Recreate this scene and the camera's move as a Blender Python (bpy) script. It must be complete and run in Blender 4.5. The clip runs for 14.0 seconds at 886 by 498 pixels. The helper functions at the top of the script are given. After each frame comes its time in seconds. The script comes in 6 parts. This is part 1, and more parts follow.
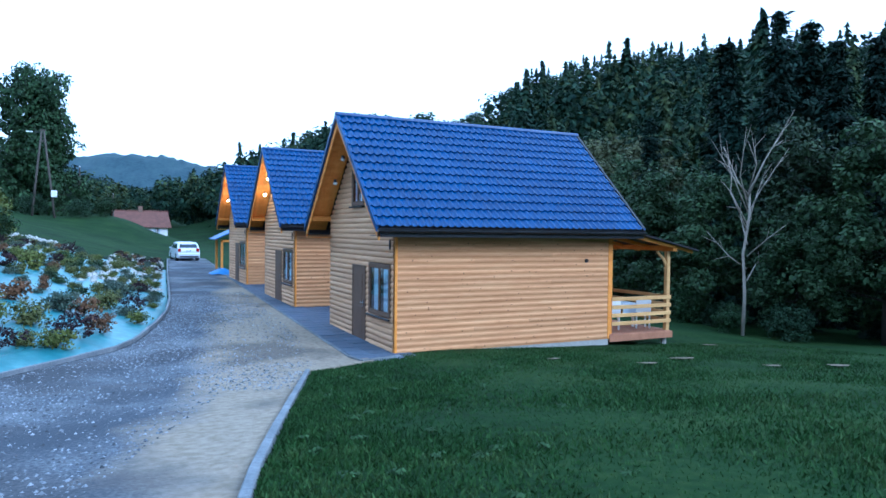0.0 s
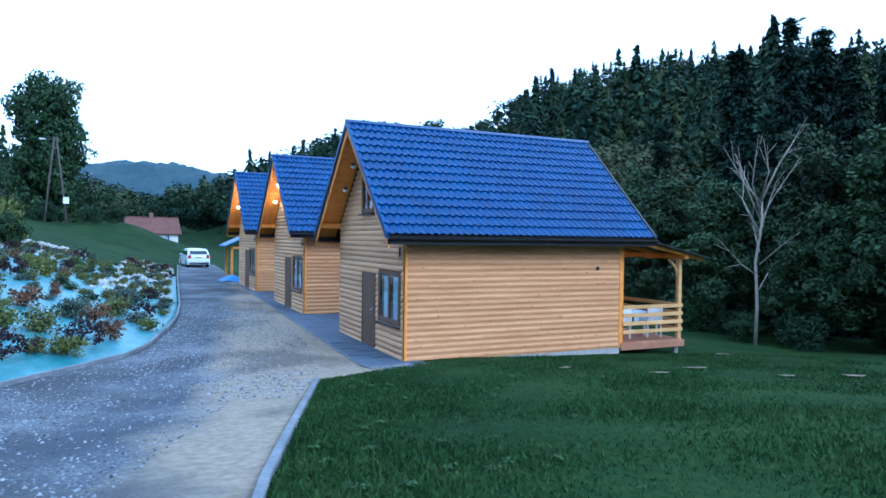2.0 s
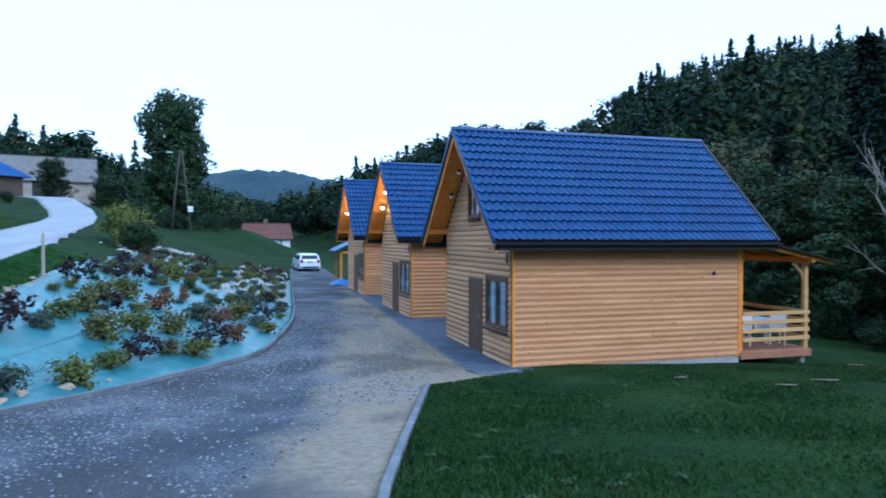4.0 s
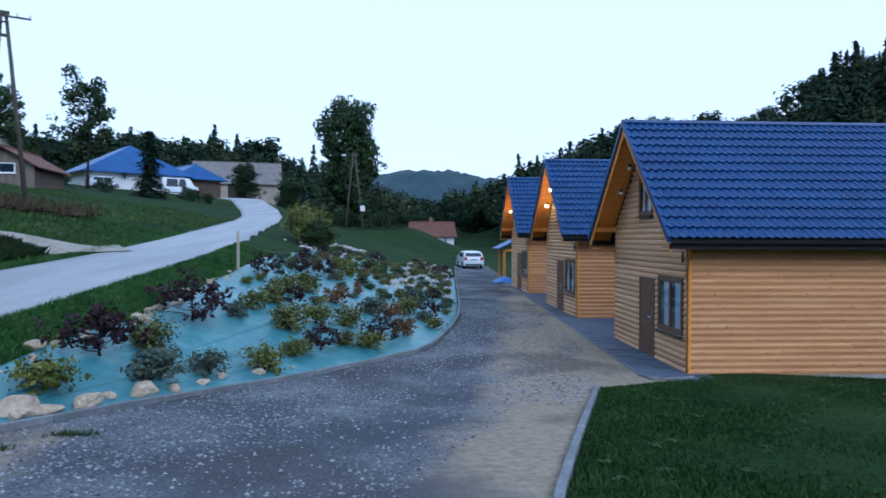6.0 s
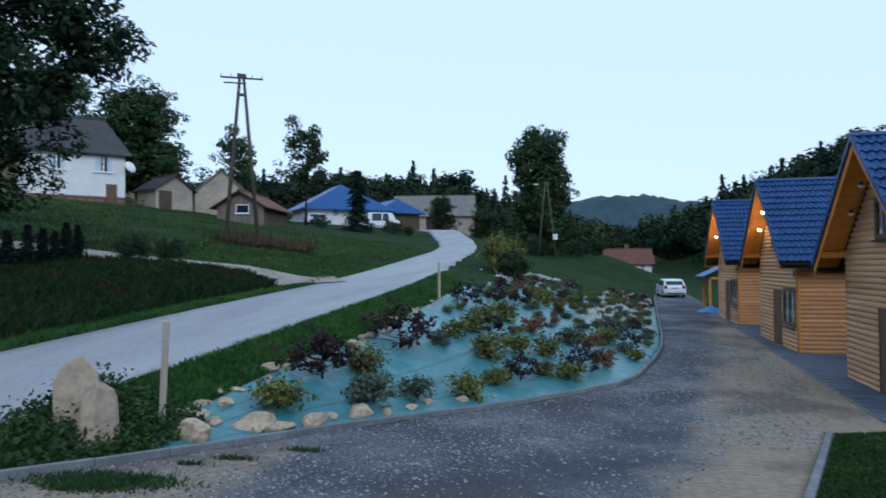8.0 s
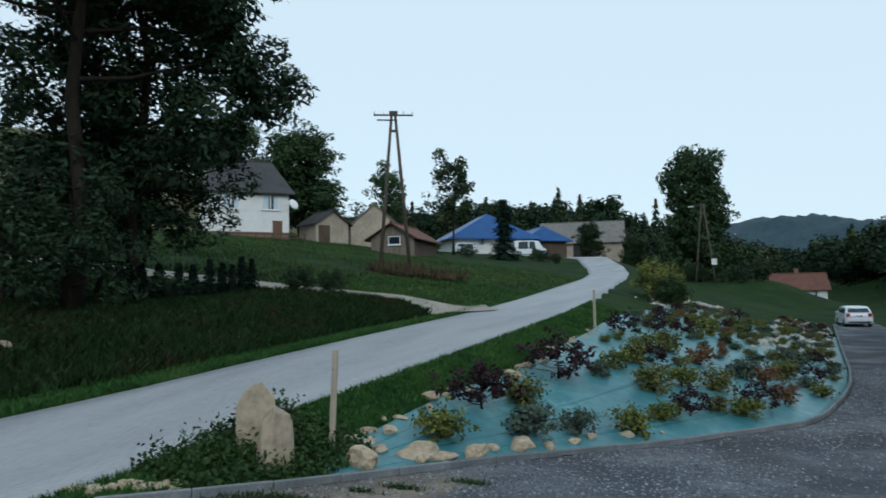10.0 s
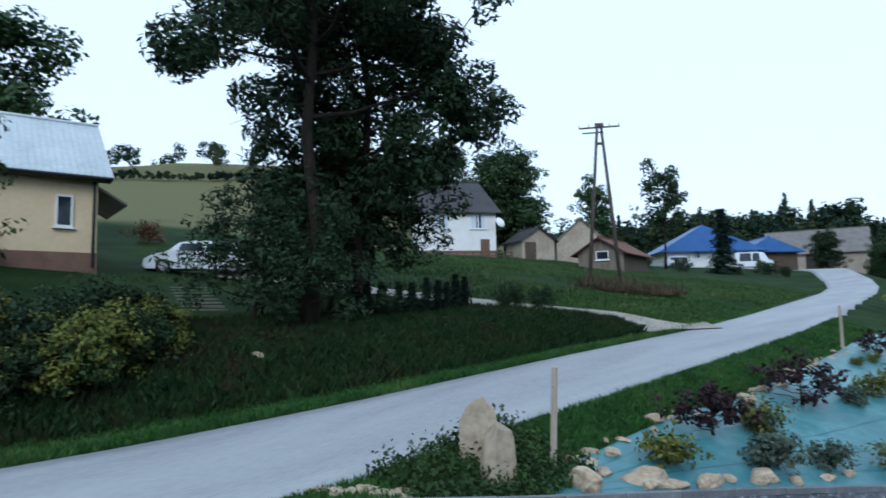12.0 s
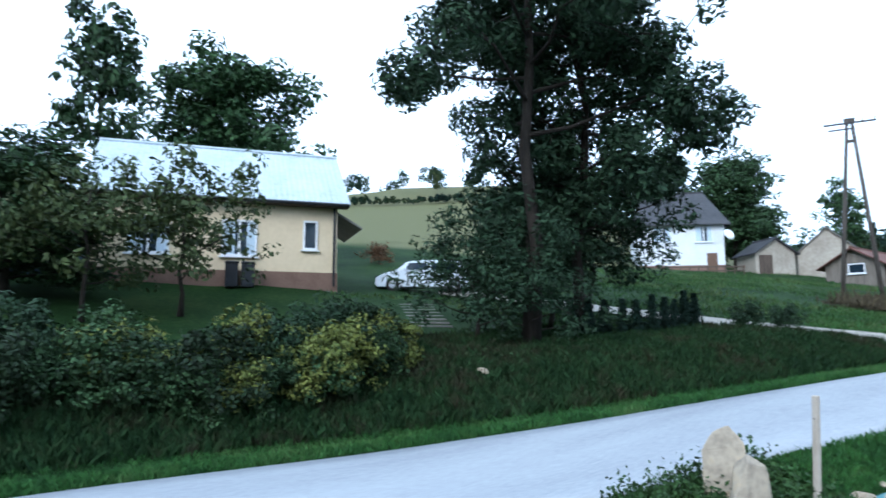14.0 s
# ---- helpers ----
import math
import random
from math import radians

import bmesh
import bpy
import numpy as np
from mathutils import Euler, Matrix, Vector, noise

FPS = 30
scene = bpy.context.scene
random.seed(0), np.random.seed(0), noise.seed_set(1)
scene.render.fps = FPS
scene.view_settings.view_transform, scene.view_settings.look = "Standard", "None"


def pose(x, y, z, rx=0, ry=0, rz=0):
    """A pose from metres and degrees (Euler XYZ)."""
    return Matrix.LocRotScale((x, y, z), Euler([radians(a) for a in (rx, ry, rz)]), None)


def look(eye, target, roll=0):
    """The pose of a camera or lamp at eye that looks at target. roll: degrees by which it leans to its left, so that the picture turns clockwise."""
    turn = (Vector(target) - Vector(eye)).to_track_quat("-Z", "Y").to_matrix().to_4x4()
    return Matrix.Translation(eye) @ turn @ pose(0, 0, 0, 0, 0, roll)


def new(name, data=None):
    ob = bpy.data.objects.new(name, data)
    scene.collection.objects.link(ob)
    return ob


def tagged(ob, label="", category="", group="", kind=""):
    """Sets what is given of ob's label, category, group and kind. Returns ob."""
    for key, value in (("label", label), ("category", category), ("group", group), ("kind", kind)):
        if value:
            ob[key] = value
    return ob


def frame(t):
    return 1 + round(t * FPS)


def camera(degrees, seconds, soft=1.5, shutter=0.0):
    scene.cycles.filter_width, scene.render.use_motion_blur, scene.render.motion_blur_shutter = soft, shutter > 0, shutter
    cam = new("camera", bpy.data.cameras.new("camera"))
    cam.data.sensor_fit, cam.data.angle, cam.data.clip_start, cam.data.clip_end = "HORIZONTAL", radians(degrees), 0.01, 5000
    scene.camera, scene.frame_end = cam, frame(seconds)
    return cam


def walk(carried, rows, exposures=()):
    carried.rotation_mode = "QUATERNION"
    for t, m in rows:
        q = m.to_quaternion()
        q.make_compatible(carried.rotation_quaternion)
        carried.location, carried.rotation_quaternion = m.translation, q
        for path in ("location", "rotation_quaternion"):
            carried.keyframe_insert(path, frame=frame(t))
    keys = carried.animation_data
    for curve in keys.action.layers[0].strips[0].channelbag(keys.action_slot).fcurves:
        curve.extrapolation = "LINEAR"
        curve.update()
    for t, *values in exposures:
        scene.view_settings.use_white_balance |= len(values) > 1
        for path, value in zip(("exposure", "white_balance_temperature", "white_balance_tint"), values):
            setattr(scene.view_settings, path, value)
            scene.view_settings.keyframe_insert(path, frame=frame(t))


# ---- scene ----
cam = camera(66.3, 14.0, soft=1.6, shutter=0.5)
PATH = [
    (0, (-6.219, -15.224, 2.997), (-5.333, -13.431, 2.947), 0.6),
    (0.5, (-6.208, -15.166, 2.987), (-5.329, -13.37, 2.935), 0.5),
    (1, (-6.207, -15.156, 2.997), (-5.333, -13.357, 2.95), 0.5),
    (1.5, (-6.195, -15.208, 3.011), (-5.331, -13.405, 2.965), 0.6),
    (2, (-6.216, -15.151, 3.012), (-5.354, -13.347, 2.982), 0.7),
    (4.5, (-6.375, -15.093, 3.114), (-5.926, -13.145, 3.081), 0.1),
    (5, (-6.412, -15.04, 3.093), (-6.099, -13.065, 3.052), 0.3),
    (5.5, (-6.441, -15.04, 3.108), (-6.218, -13.053, 3.066), 0.3),
    (6, (-6.437, -14.972, 3.098), (-6.319, -12.976, 3.065), 0.2),
    (6.5, (-6.468, -14.997, 3.11), (-6.46, -12.997, 3.095), 0.0),
    (7, (-6.495, -15.024, 3.125), (-6.677, -13.032, 3.125), -0.3),
    (7.5, (-6.529, -15.041, 3.13), (-6.843, -13.066, 3.149), -0.7),
    (8, (-6.579, -15.054, 3.143), (-7.019, -13.104, 3.195), -0.5),
    (10.5, (-6.929, -14.914, 3.141), (-7.88, -13.162, 3.302), -1.0),
    (11, (-6.971, -14.925, 3.146), (-8.049, -13.249, 3.31), -1.0),
    (11.5, (-7.032, -14.932, 3.14), (-8.231, -13.342, 3.321), -1.1),
    (12, (-7.096, -14.918, 3.135), (-8.43, -13.441, 3.335), -0.9),
    (12.5, (-7.155, -14.951, 3.156), (-8.583, -13.568, 3.377), -0.6),
    (13, (-7.268, -14.928, 3.147), (-8.824, -13.693, 3.383), -0.3),
    (13.5, (-7.325, -14.925, 3.138), (-8.965, -13.806, 3.379), -0.1),
    (14, (-7.348, -14.946, 3.146), (-9.068, -13.957, 3.401), -0.0),
]
walk(cam, [(t, look(eye, target, roll)) for t, eye, target, roll in PATH],
     [(0.0, 1.45, 4600, 7), (2.0, 1.45, 4600, 7), (4.5, 0.86, 4950, 11), (6.0, 0.62, 5200, 13), (7.5, 0.36, 5450, 12), (8.2, 0.28, 5700, 9), (10.4, 0.17, 6450, 3), (11.2, 0.2, 6550, 3), (11.8, 0.48, 5900, 7), (12.5, 0.95, 5750, 8), (13.2, 1.3, 5600, 8), (14.0, 1.45, 5550, 8)])

# ---- light ----
SUN_ELEV, SUN_ROT = radians(32), radians(146)
world = bpy.data.worlds.new("world")
scene.world = world
world.use_nodes = True
wn, wl = world.node_tree.nodes, world.node_tree.links
sky = wn.new("ShaderNodeTexSky")
sky.sky_type, sky.sun_disc = "NISHITA", False
sky.sun_elevation, sky.sun_rotation, sky.dust_density, sky.ozone_density = SUN_ELEV, SUN_ROT, 1.0, 2.0
veil = wn.new("ShaderNodeMixRGB")          # thin high cloud that whitens the dusk sky
veil.inputs["Fac"].default_value = 0.82
veil.inputs["Color2"].default_value = (8.25, 9.7, 11.1, 1)
wl.new(sky.outputs["Color"], veil.inputs["Color1"])
wl.new(veil.outputs["Color"], wn["Background"].inputs["Color"])
wn["Background"].inputs["Strength"].default_value = 0.085
sun_data = bpy.data.lights.new("sun", "SUN")
sun_data.energy, sun_data.angle, sun_data.color = 0.75, radians(25), (1.0, 0.95, 0.9)
sun = new("sun", sun_data)
sun.matrix_world = look((40, -60, 45), (0, 0, 0))


# ---- materials ----
def material(name, colours, scale=4.0, rough=0.8, bump=0.3, metal=0.0, stretch=(1, 1, 1), fine=6.0, vary=0.0, island=0.0, spec=0.3, coords="Object", sheen=0.0):
    """A surface of two or three colours mixed by noise at two scales, with relief; vary: by piece; island: by leaf."""
    m = bpy.data.materials.new(name)
    m.use_nodes = True
    n, l = m.node_tree.nodes, m.node_tree.links
    b = n["Principled BSDF"]
    tc = n.new("ShaderNodeTexCoord")
    mp = n.new("ShaderNodeMapping")
    mp.inputs["Scale"].default_value = stretch
    l.new(tc.outputs[coords], mp.inputs["Vector"])
    big = n.new("ShaderNodeTexNoise")
    big.inputs["Scale"].default_value, big.inputs["Detail"].default_value = scale, 5
    small = n.new("ShaderNodeTexNoise")
    small.inputs["Scale"].default_value, small.inputs["Detail"].default_value = scale * fine, 4
    for t in (big, small):
        l.new(mp.outputs["Vector"], t.inputs["Vector"])
    mix = n.new("ShaderNodeMath")
    mix.operation = "MULTIPLY_ADD"
    mix.inputs[1].default_value = 0.45
    l.new(small.outputs["Fac"], mix.inputs[0])
    half = n.new("ShaderNodeMath")
    half.operation = "MULTIPLY"
    half.inputs[1].default_value = 0.55
    l.new(big.outputs["Fac"], half.inputs[0])
    l.new(half.outputs[0], mix.inputs[2])
    ramp = n.new("ShaderNodeValToRGB")
    ramp.color_ramp.elements[0].position, ramp.color_ramp.elements[1].position = 0.36, 0.64
    ramp.color_ramp.elements[0].color = (*colours[0], 1)
    ramp.color_ramp.elements[1].color = (*colours[-1], 1)
    if len(colours) == 3:
        ramp.color_ramp.elements.new(0.5).color = (*colours[1], 1)
    l.new(mix.outputs[0], ramp.inputs["Fac"])
    out = ramp.outputs["Color"]
    if vary or island:
        info = n.new("ShaderNodeNewGeometry" if island else "ShaderNodeObjectInfo")
        hsv = n.new("ShaderNodeHueSaturation")
        rng = n.new("ShaderNodeMapRange")
        v = island or vary
        rng.inputs["To Min"].default_value, rng.inputs["To Max"].default_value = 1 - v, 1 + v
        l.new(info.outputs["Random Per Island" if island else "Random"], rng.inputs["Value"])
        l.new(rng.outputs["Result"], hsv.inputs["Value"])
        l.new(out, hsv.inputs["Color"])
        out = hsv.outputs["Color"]
    if vary and island:
        each = n.new("ShaderNodeObjectInfo")
        tone = n.new("ShaderNodeHueSaturation")
        span = n.new("ShaderNodeMapRange")
        span.inputs["To Min"].default_value, span.inputs["To Max"].default_value = 1 - vary, 1 + vary
        l.new(each.outputs["Random"], span.inputs["Value"])
        l.new(span.outputs["Result"], tone.inputs["Value"])
        l.new(out, tone.inputs["Color"])
        out = tone.outputs["Color"]
    l.new(out, b.inputs["Base Color"])
    b.inputs["Roughness"].default_value, b.inputs["Metallic"].default_value = rough, metal
    b.inputs["Specular IOR Level"].default_value = spec
    if bump:
        bp = n.new("ShaderNodeBump")
        bp.inputs["Strength"].default_value, bp.inputs["Distance"].default_value = bump, 0.02
        l.new(small.outputs["Fac"], bp.inputs["Height"])
        l.new(bp.outputs["Normal"], b.inputs["Normal"])
    return m


def glow(name, colour, strength):
    m = material(name, [colour, colour], bump=0)
    b = m.node_tree.nodes["Principled BSDF"]
    b.inputs["Emission Color"].default_value, b.inputs["Emission Strength"].default_value = (*colour, 1), strength
    return m


WOOD = material("pine_siding", [(0.50, 0.235, 0.098), (0.58, 0.292, 0.126), (0.64, 0.348, 0.16)], 1.1, 0.6, 0.12, stretch=(0.5, 0.5, 7), vary=0.13, spec=0.25)
# same pine as WOOD, greyed to paint in the weaker light on the fronts
SHADED_WOOD = material("pine_siding_shaded", [(0.48, 0.275, 0.145), (0.55, 0.325, 0.175), (0.61, 0.38, 0.215)], 1.1, 0.64, 0.12, stretch=(0.5, 0.5, 7), vary=0.12, spec=0.25)
KNOT = material("knot_wood", [(0.14, 0.06, 0.025), (0.22, 0.10, 0.04)], 30, 0.6, 0.1)
STAIN = material("stained_timber", [(0.66, 0.23, 0.032), (0.76, 0.30, 0.05), (0.80, 0.35, 0.07)], 3, 0.5, 0.2, stretch=(1, 1, 3), vary=0.07)
RAIL = material("rail_timber", [(0.55, 0.31, 0.11), (0.68, 0.42, 0.17)], 3, 0.5, 0.15, stretch=(0.4, 3, 3), vary=0.06)
DECK = material("deck_timber", [(0.30, 0.13, 0.07), (0.42, 0.20, 0.11)], 3, 0.6, 0.2)
ROOF = material("blue_metal_tile", [(0.004, 0.034, 0.125), (0.005, 0.044, 0.155), (0.008, 0.058, 0.19)], 1.2, 0.36, 0.04, metal=0.0, spec=0.32)
DARK = material("dark_sheet_metal", [(0.010, 0.011, 0.014), (0.018, 0.019, 0.024)], 3, 0.4, 0.05, spec=0.4)
BROWN = material("brown_joinery", [(0.115, 0.065, 0.04), (0.15, 0.088, 0.055)], 6, 0.5, 0.1, stretch=(1, 1, 0.3))
CURTAIN = material("pale_curtain", [(0.42, 0.52, 0.62), (0.6, 0.7, 0.78)], 2, 0.9, 0.2, stretch=(1, 5, 0.3))
DOORWAY_SHADE = material("doorway_shade", [(0.03, 0.03, 0.03), (0.05, 0.045, 0.04)], 2, 0.9, 0)
CONCRETE = material("concrete", [(0.30, 0.29, 0.27), (0.42, 0.41, 0.38)], 2.5, 0.9, 0.35)
KERB = material("kerb_concrete", [(0.115, 0.13, 0.148), (0.205, 0.222, 0.24)], 5, 0.9, 0.35, vary=0.14)
SLAB = material("dark_paving", [(0.058, 0.080, 0.12), (0.095, 0.125, 0.175)], 4, 0.6, 0.3, vary=0.18)
ASPHALT = material("pale_road", [(0.26, 0.275, 0.30), (0.315, 0.333, 0.358), (0.36, 0.378, 0.40)], 0.5, 0.9, 0.25, fine=30, stretch=(1.6, 0.35, 1))
GRASS = material("grass", [(0.006, 0.018, 0.004), (0.011, 0.032, 0.007), (0.024, 0.047, 0.011)], 0.35, 0.95, 0.8, fine=22, coords="Object", spec=0.1)
BLADE = material("grass_blade", [(0.011, 0.034, 0.007), (0.022, 0.060, 0.012), (0.044, 0.080, 0.022)], 0.6, 0.7, 0, island=0.32, spec=0.2)
MEADOW = material("meadow_blade", [(0.020, 0.050, 0.014), (0.038, 0.084, 0.022), (0.075, 0.10, 0.034)], 0.25, 0.7, 0, island=0.35, spec=0.2)
VERGE = material("verge_blade", [(0.016, 0.058, 0.014), (0.032, 0.100, 0.022), (0.062, 0.122, 0.034)], 0.7, 0.7, 0, island=0.35, spec=0.2)
WEEDBLADE = material("weed_blade", [(0.014, 0.040, 0.012), (0.03, 0.068, 0.02)], 0.8, 0.7, 0, island=0.4, spec=0.2)
FABRIC = material("teal_membrane", [(0.032, 0.145, 0.175), (0.052, 0.19, 0.22), (0.10, 0.27, 0.30)], 0.8, 0.42, 0.3, fine=5, spec=0.5)
ROCK = material("sandstone", [(0.26, 0.21, 0.15), (0.42, 0.34, 0.25), (0.52, 0.45, 0.35)], 2.2, 0.9, 0.7, vary=0.15)
PALE = material("pale_stone", [(0.27, 0.275, 0.26), (0.46, 0.455, 0.43)], 3, 0.9, 0.5, island=0.25)
PEBBLE = material("gravel_stone", [(0.095, 0.108, 0.13), (0.22, 0.235, 0.26)], 3, 0.9, 0.3, island=0.75)
BARK = material("bark", [(0.012, 0.010, 0.008), (0.032, 0.025, 0.019)], 3, 0.95, 0.8, stretch=(3, 3, 0.6))
DEADWOOD = material("bleached_wood", [(0.22, 0.19, 0.16), (0.36, 0.32, 0.27)], 3, 0.9, 0.5, stretch=(3, 3, 0.6))
POLE = material("weathered_pole", [(0.055, 0.048, 0.042), (0.10, 0.086, 0.074)], 2, 0.9, 0.5, stretch=(4, 4, 0.4))
POST = material("bare_post", [(0.36, 0.31, 0.25), (0.50, 0.44, 0.37)], 3, 0.9, 0.4, stretch=(3, 3, 0.5))
LEAF = material("leaf_green", [(0.016, 0.036, 0.014), (0.030, 0.060, 0.021)], 1.2, 0.7, 0, vary=0.5, island=0.5, spec=0.2)
EDGEY = material("leaf_olive_green", [(0.03, 0.05, 0.018), (0.065, 0.085, 0.028)], 1.2, 0.7, 0, island=0.4, spec=0.2)
LEAFD = material("leaf_dark", [(0.014, 0.031, 0.016), (0.028, 0.054, 0.026)], 1.2, 0.7, 0, island=0.45, spec=0.15)
LEAFY = material("leaf_yellowing", [(0.06, 0.085, 0.02), (0.15, 0.16, 0.035)], 0.9, 0.7, 0, island=0.4, spec=0.2)
NEEDLE = material("needle_green", [(0.007, 0.018, 0.013), (0.014, 0.030, 0.021)], 1.0, 0.8, 0, vary=0.35, island=0.5, spec=0.1)
WOODS = material("mixed_woods", [(0.006, 0.016, 0.013), (0.018, 0.038, 0.022), (0.055, 0.068, 0.024)], 0.11, 0.85, 0, island=0.4, spec=0.1)
PLUM = material("leaf_plum", [(0.017, 0.010, 0.014), (0.036, 0.016, 0.021)], 2, 0.7, 0, island=0.4, spec=0.2)
OLIVE = material("leaf_olive", [(0.06, 0.075, 0.022), (0.13, 0.135, 0.042)], 2, 0.7, 0, island=0.4, spec=0.2)
RUST = material("leaf_rust", [(0.10, 0.055, 0.03), (0.17, 0.085, 0.04)], 2, 0.7, 0, island=0.4, spec=0.2)
GREYG = material("leaf_grey_green", [(0.045, 0.07, 0.055), (0.08, 0.11, 0.08)], 2, 0.7, 0, island=0.4, spec=0.2)
DRYWEED = material("dry_weed", [(0.045, 0.04, 0.022), (0.085, 0.066, 0.04)], 1, 0.9, 0, island=0.4)
WHITE = material("white_render", [(0.66, 0.68, 0.70), (0.76, 0.78, 0.79)], 1.2, 0.9, 0.2)
YELLOW = material("yellow_render", [(0.66, 0.54, 0.36), (0.74, 0.61, 0.42)], 1.0, 0.9, 0.2)
PLINTH = material("brown_plinth", [(0.17, 0.105, 0.08), (0.23, 0.145, 0.11)], 2, 0.9, 0.3)
GREYTIN = material("pale_corrugated_sheet", [(0.40, 0.46, 0.50), (0.52, 0.58, 0.62)], 0.8, 0.45, 0.1, metal=0.2)
SLATE = material("old_grey_roof", [(0.13, 0.125, 0.12), (0.20, 0.19, 0.18)], 1.2, 0.8, 0.3)
CHAR = material("charcoal_roof", [(0.035, 0.035, 0.04), (0.06, 0.06, 0.065)], 1.2, 0.7, 0.3)
BLUEROOF = material("bright_blue_roof", [(0.012, 0.065, 0.21), (0.018, 0.09, 0.27)], 0.8, 0.45, 0.1)
REDROOF = material("red_brown_roof", [(0.10, 0.045, 0.035), (0.16, 0.072, 0.052)], 1.2, 0.8, 0.3)
PLASTER = material("worn_plaster", [(0.30, 0.26, 0.21), (0.45, 0.40, 0.33)], 0.7, 0.95, 0.4)
PLASTERD = material("grey_boards", [(0.13, 0.11, 0.09), (0.22, 0.19, 0.16)], 0.9, 0.95, 0.4, stretch=(4, 4, 0.4))
OLDWOOD = material("old_barn_boards", [(0.06, 0.045, 0.035), (0.12, 0.09, 0.07)], 2, 0.9, 0.4, stretch=(3, 3, 0.3))
UPVC = material("white_window_frame", [(0.72, 0.74, 0.76), (0.8, 0.82, 0.84)], 2, 0.4, 0)
GLASS = material("window_glass", [(0.012, 0.02, 0.03), (0.02, 0.035, 0.05)], 0.6, 0.06, 0, spec=0.5)
CLEAR = material("clear_glass", [(0.9, 0.95, 1.0), (0.9, 0.95, 1.0)], 1, 0.02, 0, spec=0.5)
CLEAR.node_tree.nodes["Principled BSDF"].inputs["Transmission Weight"].default_value = 1.0
SILVER = material("silver_car_paint", [(0.56, 0.60, 0.66), (0.60, 0.64, 0.70)], 6, 0.28, 0, metal=0.1, spec=0.5)
CARWHITE = material("white_car_paint", [(0.62, 0.68, 0.76), (0.68, 0.74, 0.8)], 6, 0.25, 0, spec=0.5)
RUBBER = material("tyre_rubber", [(0.012, 0.012, 0.012), (0.02, 0.02, 0.02)], 10, 0.9, 0.2)
TAIL = material("red_tail_lamp", [(0.25, 0.01, 0.01), (0.32, 0.015, 0.012)], 5, 0.2, 0, spec=0.6)
CHROME = material("chrome", [(0.5, 0.5, 0.52), (0.6, 0.6, 0.62)], 5, 0.25, 0, metal=1.0)
TARP = material("blue_tarpaulin", [(0.02, 0.13, 0.38), (0.03, 0.18, 0.46)], 2, 0.5, 0.3)
LAMPON = glow("lit_lamp", (1.0, 0.80, 0.45), 60.0)
LAMPOFF = material("frosted_lamp", [(0.65, 0.62, 0.55), (0.72, 0.7, 0.62)], 3, 0.4, 0)
TRACK = material("track_gravel", [(0.24, 0.22, 0.19), (0.36, 0.33, 0.29)], 0.8, 0.95, 0.4, fine=14)


